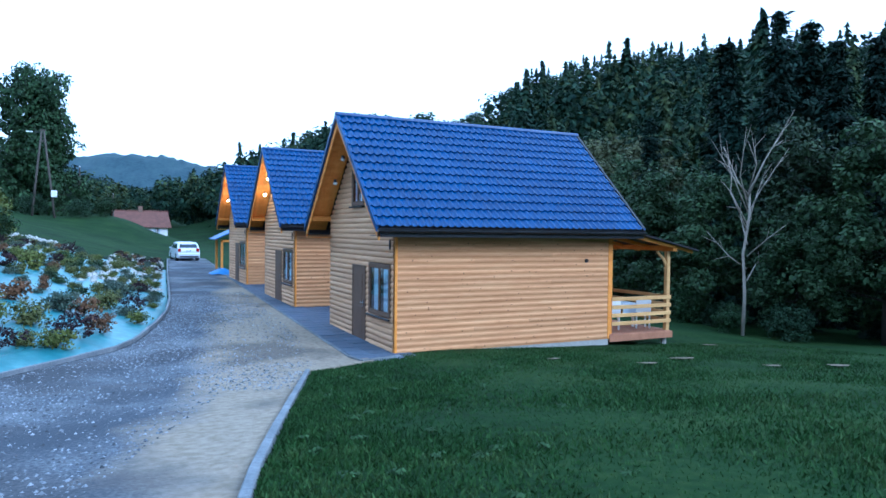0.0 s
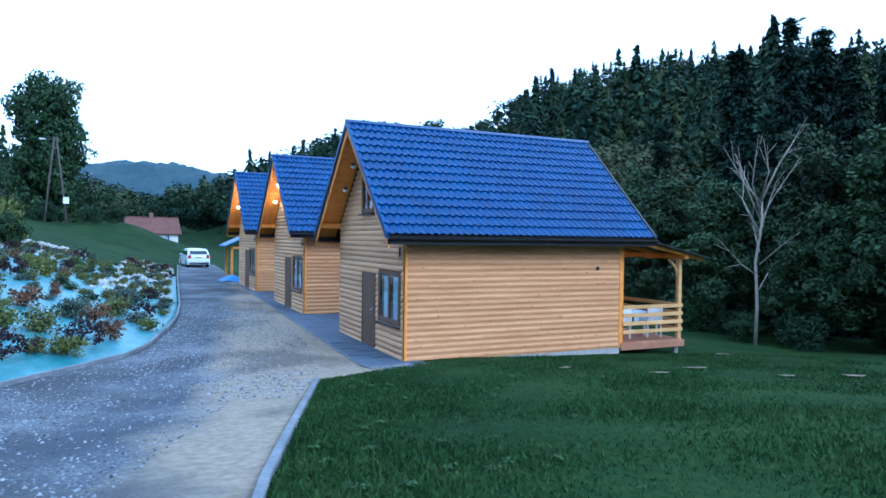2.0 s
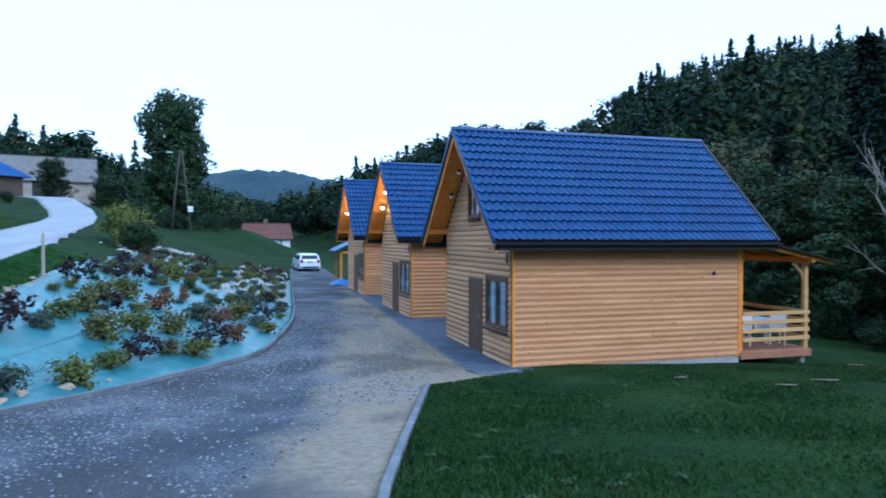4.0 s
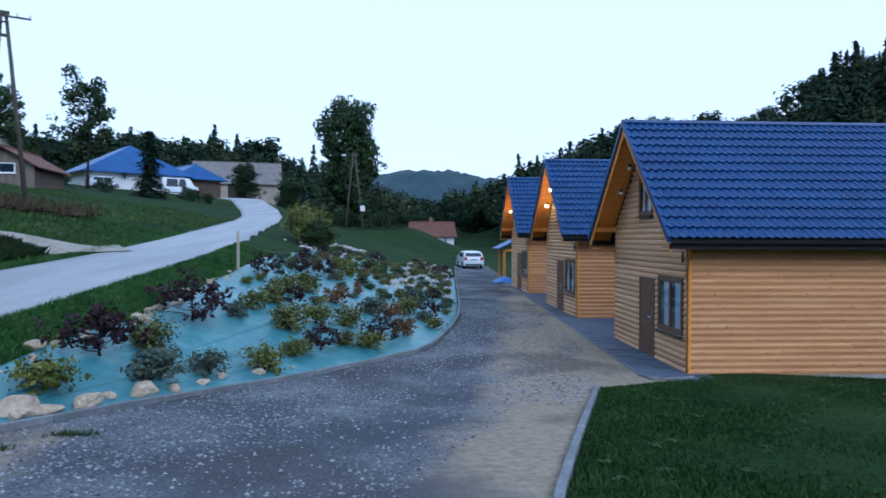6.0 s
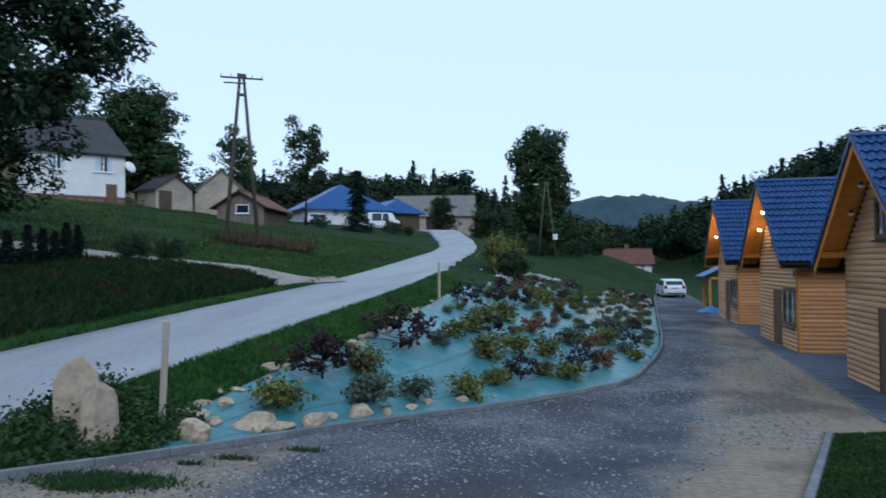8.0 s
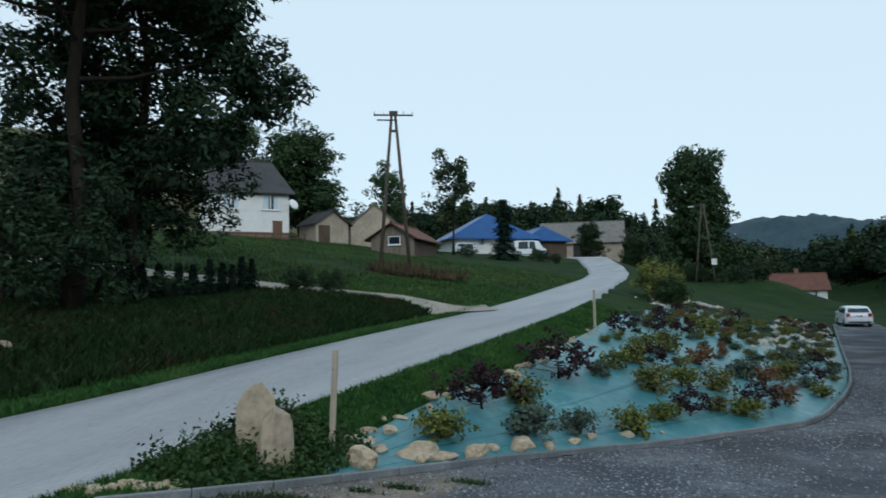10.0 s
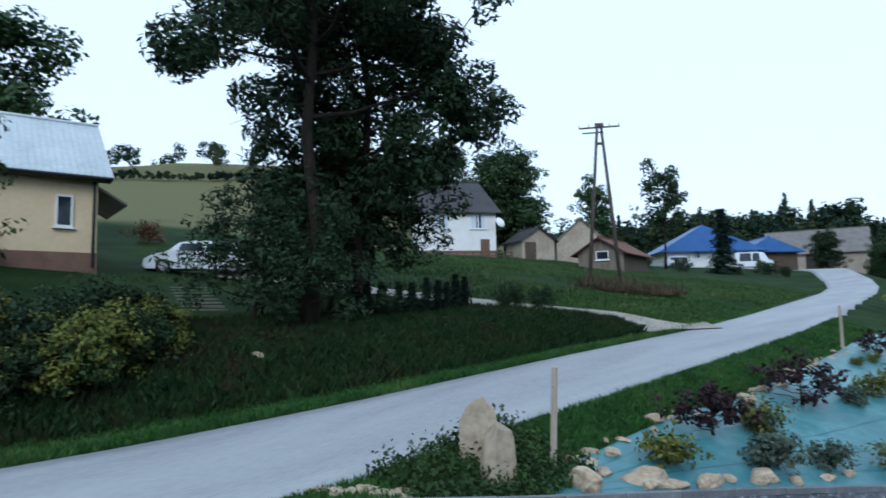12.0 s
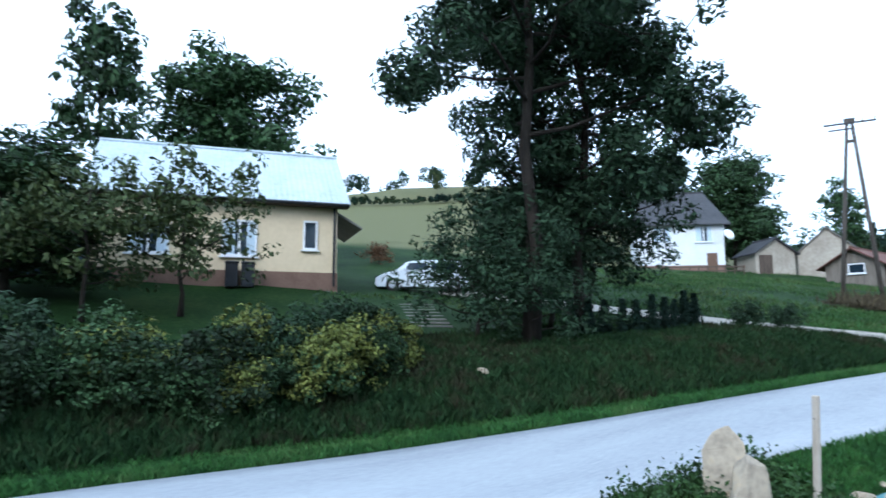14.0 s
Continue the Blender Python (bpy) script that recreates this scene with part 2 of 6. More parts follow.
def gravel_material():
    """Drive: dark wheel-worn gravel with tan sandy patches and pale spilled stone."""
    m = material("gravel_drive", [(0.046, 0.054, 0.070), (0.075, 0.085, 0.104), (0.15, 0.16, 0.178)], 0.55, 0.95, 1.0, fine=44)
    n, l = m.node_tree.nodes, m.node_tree.links
    ramp = next(x for x in n if x.type == "VALTORGB")
    ramp.color_ramp.elements[0].position, ramp.color_ramp.elements[-1].position = 0.42, 0.60
    b = n["Principled BSDF"]
    tc = n.new("ShaderNodeTexCoord")
    sep = n.new("ShaderNodeSeparateXYZ")
    l.new(tc.outputs["Object"], sep.inputs[0])
    no = n.new("ShaderNodeTexNoise")
    no.inputs["Scale"].default_value, no.inputs["Detail"].default_value = 0.42, 4
    l.new(tc.outputs["Object"], no.inputs["Vector"])
    # sandy band by the terrace
    add = n.new("ShaderNodeMath")
    add.operation = "MULTIPLY_ADD"
    add.inputs[1].default_value, add.inputs[2].default_value = 2.6, -1.3
    l.new(no.outputs["Fac"], add.inputs[0])
    tot = n.new("ShaderNodeMath")
    l.new(add.outputs[0], tot.inputs[0])
    slant = n.new("ShaderNodeMath")
    slant.operation = "MULTIPLY_ADD"
    slant.inputs[1].default_value = -0.167
    l.new(sep.outputs["Y"], slant.inputs[0])
    l.new(sep.outputs["X"], slant.inputs[2])
    l.new(slant.outputs[0], tot.inputs[1])
    mr = n.new("ShaderNodeMapRange")
    mr.inputs["From Min"].default_value, mr.inputs["From Max"].default_value = -4.75, -4.0
    l.new(tot.outputs[0], mr.inputs["Value"])
    mx = n.new("ShaderNodeMixRGB")
    l.new(mr.outputs["Result"], mx.inputs["Fac"])
    l.new(ramp.outputs["Color"], mx.inputs["Color1"])
    sand = n.new("ShaderNodeValToRGB")
    sand.color_ramp.elements[0].position, sand.color_ramp.elements[1].position = 0.35, 0.65
    sand.color_ramp.elements[0].color, sand.color_ramp.elements[1].color = (0.20, 0.165, 0.12, 1), (0.29, 0.245, 0.19, 1)
    fine = n.new("ShaderNodeTexNoise")
    fine.inputs["Scale"].default_value, fine.inputs["Detail"].default_value = 9, 6
    l.new(tc.outputs["Object"], fine.inputs["Vector"])
    l.new(fine.outputs["Fac"], sand.inputs["Fac"])
    l.new(sand.outputs["Color"], mx.inputs["Color2"])
    # sandy strip along the bed's kerb near the road
    axes = []
    for k, (socket, lo, hi) in enumerate((("X", -10.4, -11.2), ("Y", -5.6, -6.8))):
        near = n.new("ShaderNodeMath")
        l.new(add.outputs[0], near.inputs[0])
        l.new(sep.outputs[socket], near.inputs[1])
        ease = n.new("ShaderNodeMapRange")
        ease.inputs["From Min"].default_value, ease.inputs["From Max"].default_value = lo, hi
        l.new(near.outputs[0], ease.inputs["Value"])
        axes.append(ease)
    both = n.new("ShaderNodeMath")
    both.operation = "MULTIPLY"
    l.new(axes[0].outputs["Result"], both.inputs[0])
    l.new(axes[1].outputs["Result"], both.inputs[1])
    either = n.new("ShaderNodeMath")
    either.operation = "MAXIMUM"
    l.new(both.outputs[0], either.inputs[0])
    l.new(mr.outputs["Result"], either.inputs[1])
    l.new(either.outputs[0], mx.inputs["Fac"])
    # damp dark patches
    damp = n.new("ShaderNodeTexNoise")
    damp.inputs["Scale"].default_value, damp.inputs["Detail"].default_value = 0.33, 3
    l.new(tc.outputs["Object"], damp.inputs["Vector"])
    dr = n.new("ShaderNodeMapRange")
    dr.inputs["From Min"].default_value, dr.inputs["From Max"].default_value = 0.50, 0.60
    dr.inputs["To Max"].default_value = 0.6
    l.new(damp.outputs["Fac"], dr.inputs["Value"])
    mx2 = n.new("ShaderNodeMixRGB")
    l.new(dr.outputs["Result"], mx2.inputs["Fac"])
    l.new(mx.outputs["Color"], mx2.inputs["Color1"])
    mx2.inputs["Color2"].default_value = (0.042, 0.042, 0.047, 1)
    l.new(mx2.outputs["Color"], b.inputs["Base Color"])
    return m


GRAVEL = gravel_material()


def add_meadow(m):
    """Mown hay fields, paler and banded, on the slope past the farms."""
    n, l = m.node_tree.nodes, m.node_tree.links
    ramp = next(x for x in n if x.type == "VALTORGB")
    tc = n.new("ShaderNodeTexCoord")
    sep = n.new("ShaderNodeSeparateXYZ")
    l.new(tc.outputs["Object"], sep.inputs[0])
    no = n.new("ShaderNodeTexNoise")
    no.inputs["Scale"].default_value, no.inputs["Detail"].default_value = 0.045, 3
    l.new(tc.outputs["Object"], no.inputs["Vector"])
    ma = n.new("ShaderNodeMath")
    ma.operation = "MULTIPLY_ADD"
    ma.inputs[1].default_value, ma.inputs[2].default_value = 60.0, -30.0
    l.new(no.outputs["Fac"], ma.inputs[0])
    su = n.new("ShaderNodeMath")
    l.new(ma.outputs[0], su.inputs[0])
    l.new(sep.outputs["X"], su.inputs[1])
    mr = n.new("ShaderNodeMapRange")
    mr.inputs["From Min"].default_value, mr.inputs["From Max"].default_value = -50, -60
    l.new(su.outputs[0], mr.inputs["Value"])
    mx = n.new("ShaderNodeMixRGB")
    l.new(mr.outputs["Result"], mx.inputs["Fac"])
    l.new(ramp.outputs["Color"], mx.inputs["Color1"])
    mx.inputs["Color2"].default_value = (0.115, 0.115, 0.055, 1)
    l.new(mx.outputs["Color"], n["Principled BSDF"].inputs["Base Color"])


add_meadow(GRASS)


# ---- mesh helpers ----
class Shape:
    """Collects points and faces for one mesh."""

    def __init__(self):
        self.v, self.f = [], []

    def add(self, pts, faces):
        k = len(self.v)
        self.v += [tuple(p) for p in pts]
        self.f += [tuple(k + i for i in f) for f in faces]
        return self

    def box(self, x0, x1, y0, y1, z0, z1, c=0.0):
        if c <= 0:
            p = [(x, y, z) for z in (z0, z1) for y in (y0, y1) for x in (x0, x1)]
            return self.add(p, [(0, 2, 3, 1), (4, 5, 7, 6), (0, 1, 5, 4), (2, 6, 7, 3), (0, 4, 6, 2), (1, 3, 7, 5)])
        c = min(c, 0.45 * min(x1 - x0, y1 - y0, z1 - z0))
        p, at = [], {}
        for i, (x, sx) in enumerate(((x0, 1), (x1, -1))):
            for j, (y, sy) in enumerate(((y0, 1), (y1, -1))):
                for k, (z, sz) in enumerate(((z0, 1), (z1, -1))):
                    for a in range(3):
                        at[i, j, k, a] = len(p)
                        p.append((x + (0 if a == 0 else c * sx), y + (0 if a == 1 else c * sy), z + (0 if a == 2 else c * sz)))
        f = []
        for s in (0, 1):
            for a, order in ((0, [(0, 0), (0, 1), (1, 1), (1, 0)]), (1, [(0, 0), (1, 0), (1, 1), (0, 1)]), (2, [(0, 0), (0, 1), (1, 1), (1, 0)])):
                ids = []
                for u, w in order:
                    key = (s, u, w) if a == 0 else (u, s, w) if a == 1 else (u, w, s)
                    ids.append(at[(*key, a)])
                f.append(tuple(ids if s == 0 else ids[::-1]))
        for u in (0, 1):
            for w in (0, 1):
                for e in range(3):
                    k0 = [(0, u, w), (u, 0, w), (u, w, 0)][e]
                    k1 = [(1, u, w), (u, 1, w), (u, w, 1)][e]
                    a, b = [(1, 2), (0, 2), (0, 1)][e]
                    f.append((at[(*k0, a)], at[(*k1, a)], at[(*k1, b)], at[(*k0, b)]))
        for key in [(i, j, k) for i in (0, 1) for j in (0, 1) for k in (0, 1)]:
            f.append((at[(*key, 0)], at[(*key, 1)], at[(*key, 2)]))
        return self.add(p, f)

    def tube(self, pts, radii, n=8, caps=True):
        pts = [Vector(p) for p in pts]
        if not hasattr(radii, "__len__"):
            radii = [radii] * len(pts)
        rings = []
        for i, p in enumerate(pts):
            d = (pts[min(i + 1, len(pts) - 1)] - pts[max(i - 1, 0)]).normalized()
            a = d.cross(Vector((0, 0, 1)) if abs(d.z) < 0.95 else Vector((1, 0, 0))).normalized()
            b = d.cross(a)
            rings.append([p + radii[i] * (math.cos(2 * math.pi * k / n) * a + math.sin(2 * math.pi * k / n) * b) for k in range(n)])
        flat = [q for r in rings for q in r]
        f = [(i * n + k, i * n + (k + 1) % n, (i + 1) * n + (k + 1) % n, (i + 1) * n + k) for i in range(len(pts) - 1) for k in range(n)]
        if caps:
            f += [tuple(range(n))[::-1], tuple((len(pts) - 1) * n + k for k in range(n))]
        return self.add(flat, f)

    def prism(self, outline, axis, a, b):
        """A flat outline of two coordinates, drawn out along an axis from a to b."""
        n = len(outline)
        def at(p, t):
            return (t, p[0], p[1]) if axis == 0 else (p[0], t, p[1]) if axis == 1 else (p[0], p[1], t)
        pts = [at(p, a) for p in outline] + [at(p, b) for p in outline]
        return self.add(pts, [tuple(range(n))[::-1], tuple(range(n, 2 * n))] + [(i, (i + 1) % n, n + (i + 1) % n, n + i) for i in range(n)])

    def mesh(self, name):
        me = bpy.data.meshes.new(name)
        me.from_pydata(self.v, [], self.f)
        me.update()
        return me


def fix(me):
    bm = bmesh.new()
    bm.from_mesh(me)
    bmesh.ops.recalc_face_normals(bm, faces=bm.faces)
    bm.to_mesh(me)
    bm.free()
    return me


def part(name, shape, mat, parent=None, label="", smooth=False, mend=True):
    """One mesh object, under a thing or a part if one is given."""
    me = shape.mesh(name) if isinstance(shape, Shape) else shape
    if mend and isinstance(shape, Shape) and len(me.polygons) < 20000:
        fix(me)
    if smooth:
        me.shade_smooth()
    if not me.materials:
        me.materials.append(mat)
    ob = new(name, me)
    if parent is not None:
        ob.parent = parent
    if label:
        ob["label"] = label
    return ob


def thing(name, label, category, at=(0, 0, 0), turn=0.0, group=""):
    ob = new(name)
    ob.empty_display_size = 0.2
    ob.matrix_world = pose(*at, 0, 0, turn)
    return tagged(ob, label, category, group)


def quads(name, pts, mat):
    """A mesh of loose four-cornered leaves from an array of n x 4 x 3."""
    n = len(pts)
    me = bpy.data.meshes.new(name)
    me.vertices.add(n * 4)
    me.vertices.foreach_set("co", np.asarray(pts, np.float32).ravel())
    me.loops.add(n * 4)
    me.loops.foreach_set("vertex_index", np.arange(n * 4, dtype=np.int32))
    me.polygons.add(n)
    me.polygons.foreach_set("loop_start", np.arange(0, n * 4, 4, dtype=np.int32))
    me.polygons.foreach_set("loop_total", np.full(n, 4, np.int32))
    me.update(calc_edges=True)
    me.materials.append(mat)
    return me


def leaves(rng, centres, size, spread=0.0, droop=0.0, slim=0.55, face=None, along=None):
    """Rhombic leaves round the given points; face: the way each looks, along: the way each points, else at random."""
    n = len(centres)
    c = centres + rng.normal(0, 1, (n, 3)) * spread
    u = rng.normal(0, 1, (n, 3)) if along is None else along + rng.normal(0, 0.3, (n, 3))
    u[:, 2] -= droop
    if face is not None:
        f = face / (np.linalg.norm(face, axis=1)[:, None] + 1e-9)
        u = u - f * (u * f).sum(1)[:, None]
    u /= np.linalg.norm(u, axis=1)[:, None] + 1e-9
    w = np.cross(u, rng.normal(0, 1, (n, 3)) if face is None else f)
    w /= np.linalg.norm(w, axis=1)[:, None] + 1e-9
    s = (size * rng.uniform(0.6, 1.4, n))[:, None]
    return np.stack([c - u * s, c + w * s * slim, c + u * s, c - w * s * slim], 1)


# ---- the lie of the land ----
KERB_Y = [-20, -9.64, -8.15, -6.85, -5.7, -4.31, -1.9, 0.02, 0.8, 1.86, 2.74, 4.2, 7.33, 10.0, 14.0, 29, 44, 60, 400]
KERB_X = [-15.6, -13.7, -12.82, -12.2, -11.66, -11.02, -9.75, -8.62, -7.98, -7.05, -6.15, -5.55, -4.86, -4.4, -4.0, -3.0, -1.9, -1.3, 0]
ROAD_Y = [-300, -40, -14, -9.5, -7.4, -5.4, -2.6, 2.2, 10, 18, 42, 52, 64, 80, 100, 300]
ROAD_R = [-12, -12.6, -14.4, -14.52, -14.2, -14.1, -13.7, -13.45, -13.5, -14.1, -16.8, -18.25, -20.8, -26.0, -36, -60]
ROAD_L = [-17.5, -18.4, -19.7, -19.6, -19.1, -18.4, -17.8, -17.5, -17.3, -17.8, -20.4, -22.0, -25.0, -30.0, -40, -65]
ROAD_Z = [-6, 0.0, 0.75, 0.88, 1.08, 1.32, 1.63, 1.99, 2.47, 2.96, 4.4, 5.1, 6.2, 8.3, 9.6, 11.0]


def ss(a, b, v):
    t = np.clip((v - a) / (b - a), 0, 1)
    return t * t * (3 - 2 * t)


def drive_z(x, y):
    z = np.where(y > 0, 0.0116 * y, np.where(y > -16, -0.09 * y, 1.44 + 0.02 * (-16 - y)))
    return np.where(y > 60, 0.7, np.where(y < -40, 1.92, z))


def land(x, y):
    x, y = np.asarray(x, float), np.asarray(y, float)
    kx, rr, rl = np.interp(y, KERB_Y, KERB_X), np.interp(y, ROAD_Y, ROAD_R), np.interp(y, ROAD_Y, ROAD_L)
    rz, dz = np.interp(y, ROAD_Y, ROAD_Z), drive_z(x, y)
    kx = np.maximum(kx, rr + 0.05)
    t = np.clip((kx - x) / np.maximum(kx - rr, 0.05), 0, 1)
    bed = dz + (rz - dz) * (0.75 * t + 0.25 * t * t)
    # bank and fields on the far side of the road
    far = np.maximum(rl - x, 0)
    slope = np.interp(y, [-60, -12, -8, -4, 0, 8, 22, 37, 45, 80, 200], [0.22, 0.27, 0.262, 0.205, 0.18, 0.19, 0.18, 0.17, 0.17, 0.09, 0.05])
    bank = rz + slope * np.minimum(far, 34) + 0.25 * ss(0.8, 3.5, far) * ss(20, -5, y) - 0.25 * ss(0.2, 1.2, far) * ss(3.5, 1.2, far) + np.interp(y, [0, 40, 80], [0.21, 0.29, 0.40]) * np.clip(far - 34, 0, 75) * ss(170, 70, y) + 0.02 * np.maximum(far - 109, 0)
    # lawn that falls away past the cabins
    right = dz - 0.035 * np.maximum(x - 0.5, 0) * ss(0.5, 6, x) - 0.03 * np.maximum(x - 9, 0)
    z = np.where(x > kx, np.where(x > 0.5, right, dz), np.where(x > rr, bed, np.where(x > rl, rz, bank)))
    # wooded hills
    hill = np.interp((y + 15) / np.maximum(x + 6, 1), [0, 0.4, 0.66, 1.0, 1.35, 1.88, 3.0], [0.18, 0.27, 0.37, 0.445, 0.50, 0.44, 0.36]) * np.maximum(x - 27 - 0.05 * np.maximum(y - 20, 0), 0)
    z = z + np.where(hill > 85, 85 + 0.1 * (hill - 85), hill)
    z = z + 0.05 * np.maximum(y - 110, 0) * ss(110, 160, y) * ss(30, -40, x) * ss(320, 200, y)
    z = z + 0.05 * np.maximum(y - 150, 0) * ss(150, 220, y)
    z = z + 17 * np.exp(-((x - 42) / 26) ** 2 - ((y - 135) / 36) ** 2)
    z = z + 2.7 * np.exp(-((x + 5) / 6.5) ** 2 - ((y - 76) / 12) ** 2)
    return z


def L(x, y):
    return float(land(x, y))


# ---- ground, drive, road ----
def grade(a, b, fine_a, fine_b, step, grow=1.16):
    """Grid lines: even between fine_a and fine_b, ever wider out to a and b."""
    mid = list(np.arange(fine_a, fine_b + 1e-6, step))
    lo, s = [fine_a], step
    while lo[-1] > a:
        s *= grow
        lo.append(lo[-1] - s)
    hi, s = [mid[-1]], step
    while hi[-1] < b:
        s *= grow
        hi.append(hi[-1] + s)
    return np.array(lo[:0:-1] + mid + hi[1:])


def rkerb_x(y):
    return np.interp(y, [-30, -9.72, -8.69, -7.2, -5.04, -2.03], [-9.0, -5.25, -4.92, -4.43, -3.69, -2.66])


def drive_right(y):
    return np.where(y < -2.03, rkerb_x(y), np.interp(y, [-2.03, -0.9, 26, 46], [-2.66, -0.8, 0.3, 1.2]))


def sheet(name, xs, ys, lift, mat, label, kind="structure", trim=None):
    X, Y = np.meshgrid(xs, ys)
    Z = land(X, Y) + lift
    if trim is not None:
        Z = trim(X, Y, Z)
    pts = np.stack([X, Y, Z], -1).reshape(-1, 3)
    n = len(xs)
    idx = np.arange(len(pts)).reshape(len(ys), n)
    f = np.stack([idx[:-1, :-1], idx[:-1, 1:], idx[1:, 1:], idx[1:, :-1]], -1).reshape(-1, 4)
    me = bpy.data.meshes.new(name)
    me.from_pydata(pts.tolist(), [], f.tolist())
    me.update()
    me.shade_smooth()
    me.materials.append(mat)
    return tagged(new(name, me), label, name.split("_")[0], kind=kind)


def ribbon(name, ys, left, right, n, lift, mat, label, kind="structure", height=None):
    """A strip that follows the land between two lines x(y)."""
    s = Shape()
    rows = []
    for y in ys:
        xs = np.linspace(float(left(y)), float(right(y)), n)
        zs = (land(xs, np.full(n, y)) if height is None else height(xs, np.full(n, y))) + lift
        edge = [(float(xs[0]) - 0.1, float(y), float(zs[0]) - 0.22)], [(float(xs[-1]) + 0.1, float(y), float(zs[-1]) - 0.22)]
        rows.append(edge[0] + [(float(x), float(y), float(z)) for x, z in zip(xs, zs)] + edge[1])
    n += 2
    pts = [p for r in rows for p in r]
    f = [(i * n + k, i * n + k + 1, (i + 1) * n + k + 1, (i + 1) * n + k) for i in range(len(rows) - 1) for k in range(n - 1)]
    s.add(pts, f)
    me = s.mesh(name)
    me.shade_smooth()
    me.materials.append(mat)
    return tagged(new(name, me), label, name, kind=kind)


def roughen(X, Y, Z):
    """Ground dips under the drive, the road, the planted bed and the cabins; lawn is slightly uneven."""
    kx, rr, rl = np.interp(Y, KERB_Y, KERB_X), np.interp(Y, ROAD_Y, ROAD_R), np.interp(Y, ROAD_Y, ROAD_L)
    dr = drive_right(Y)
    inside = (X > kx + 0.12) & (X < dr - 0.12) & (Y < 46) & (Y > -29)
    inside |= (Y > -2.1 + (X + 2.66) * 0.6) & (X > kx + 0.12) & (X < 0.1) & (Y < 27)
    road = (X < rr - 0.15) & (X > rl + 0.15) & (Y > -60)
    bed = (X < kx - 0.15) & (X > bed_left(Y) + 0.5) & (Y > -7) & (Y < 31)
    terr = (X > -0.9) & (X < 9) & (Y > 0.2) & (Y < 25)
    Z = Z + 0.035 * np.sin(X * 1.3 + 2 * np.sin(Y * 0.7)) * np.cos(Y * 1.1) * (np.abs(X) < 30)
    return np.where(inside | road | bed, Z - 0.16, np.where(terr, Z - 0.10, Z))


def bed_left(y):
    return np.interp(y, [-7.4, -6.5, -5.75, -4.2, -1.85, 0.25, 4.0, 8.0, 13.3, 24, 31], [-12.3, -12.75, -12.85, -12.8, -12.6, -12.25, -12.05, -12.05, -12.3, -11.6, -11.0])


GX, GY = grade(-700, 700, -23, 15, 0.5), grade(-400, 900, -18, 48, 0.55)
ground = sheet("ground", GX, GY, 0, GRASS, "uneven mown dark green grass that slopes across the valley", trim=roughen)
ys = np.concatenate([np.arange(-29, -12, 1.0), np.arange(-12, 14, 0.4), np.arange(14, 46.1, 1.0)])
drive = ribbon("driveway", ys, lambda y: np.interp(y, KERB_Y, KERB_X) + 0.02 if y > -9.6 else np.interp(y, ROAD_Y, ROAD_R) - 0.2, drive_right, 26, 0.015, GRAVEL, "grey gravel drive with sandy and damp patches")
road = ribbon("road", np.concatenate([np.arange(-60, 70, 1.0), np.arange(70, 140, 3)]), lambda y: np.interp(y, ROAD_Y, ROAD_L), lambda y: np.interp(y, ROAD_Y, ROAD_R), 9, 0.05, ASPHALT, "pale worn village road that climbs between grass verges")
bedsheet = tagged(new("bed_membrane"), "teal weed membrane stretched over the planted slope", "membrane")
for k in range(5):
    a, b = k / 5, (k + 1) / 5 + (0.012 if k < 4 else 0)
    def across(y, q):
        x0, x1 = float(bed_left(y)), float(np.interp(y, KERB_Y, KERB_X)) - 0.1
        return x0 + (x1 - x0) * q
    def height(xs, ys):
        return land(xs, ys) + 0.012 * np.sin(xs * 3.1 + 2 * np.sin(ys * 1.7)) * np.cos(ys * 2.3 + xs) + 0.02 * np.maximum(0, np.sin(xs * 1.9 - ys * 0.8)) ** 8
    strip = ribbon("membrane_strip", np.arange(-6.9, 31, 0.3), lambda y: across(y, a), lambda y: across(y, b), 7, 0.035 + 0.006 * (k % 2), FABRIC, "", "", height)
    strip.parent = bedsheet
    for key in ("label", "category", "kind", "group"):
        if key in strip:
            del strip[key]
TRACK_X, TRACK_Y = [-34.5, -31, -27, -23.1, -19.5, -17.0], [0.6, 2.0, 4.2, 6.6, 9.8, 12.4]
sh = Shape()
tx = np.linspace(-34.5, -17.3, 40)
tp = []
for x in tx:
    y = float(np.interp(x, TRACK_X, TRACK_Y))
    w = 0.9 + 0.9 * max(0.0, (x + 21) / 4)
    tp += [(float(x) - 0.55 * k * w, y + 0.83 * k * w, L(x - 0.55 * k * w, y + 0.83 * k * w) + 0.09) for k in (-1, -0.5, 0, 0.5, 1)]
sh.add(tp, [(i * 5 + k, i * 5 + k + 1, i * 5 + k + 6, i * 5 + k + 5) for i in range(len(tx) - 1) for k in range(4)])
tagged(part("track", sh, TRACK, smooth=True), "pale gravel farm track off the village road", "track", kind="structure")

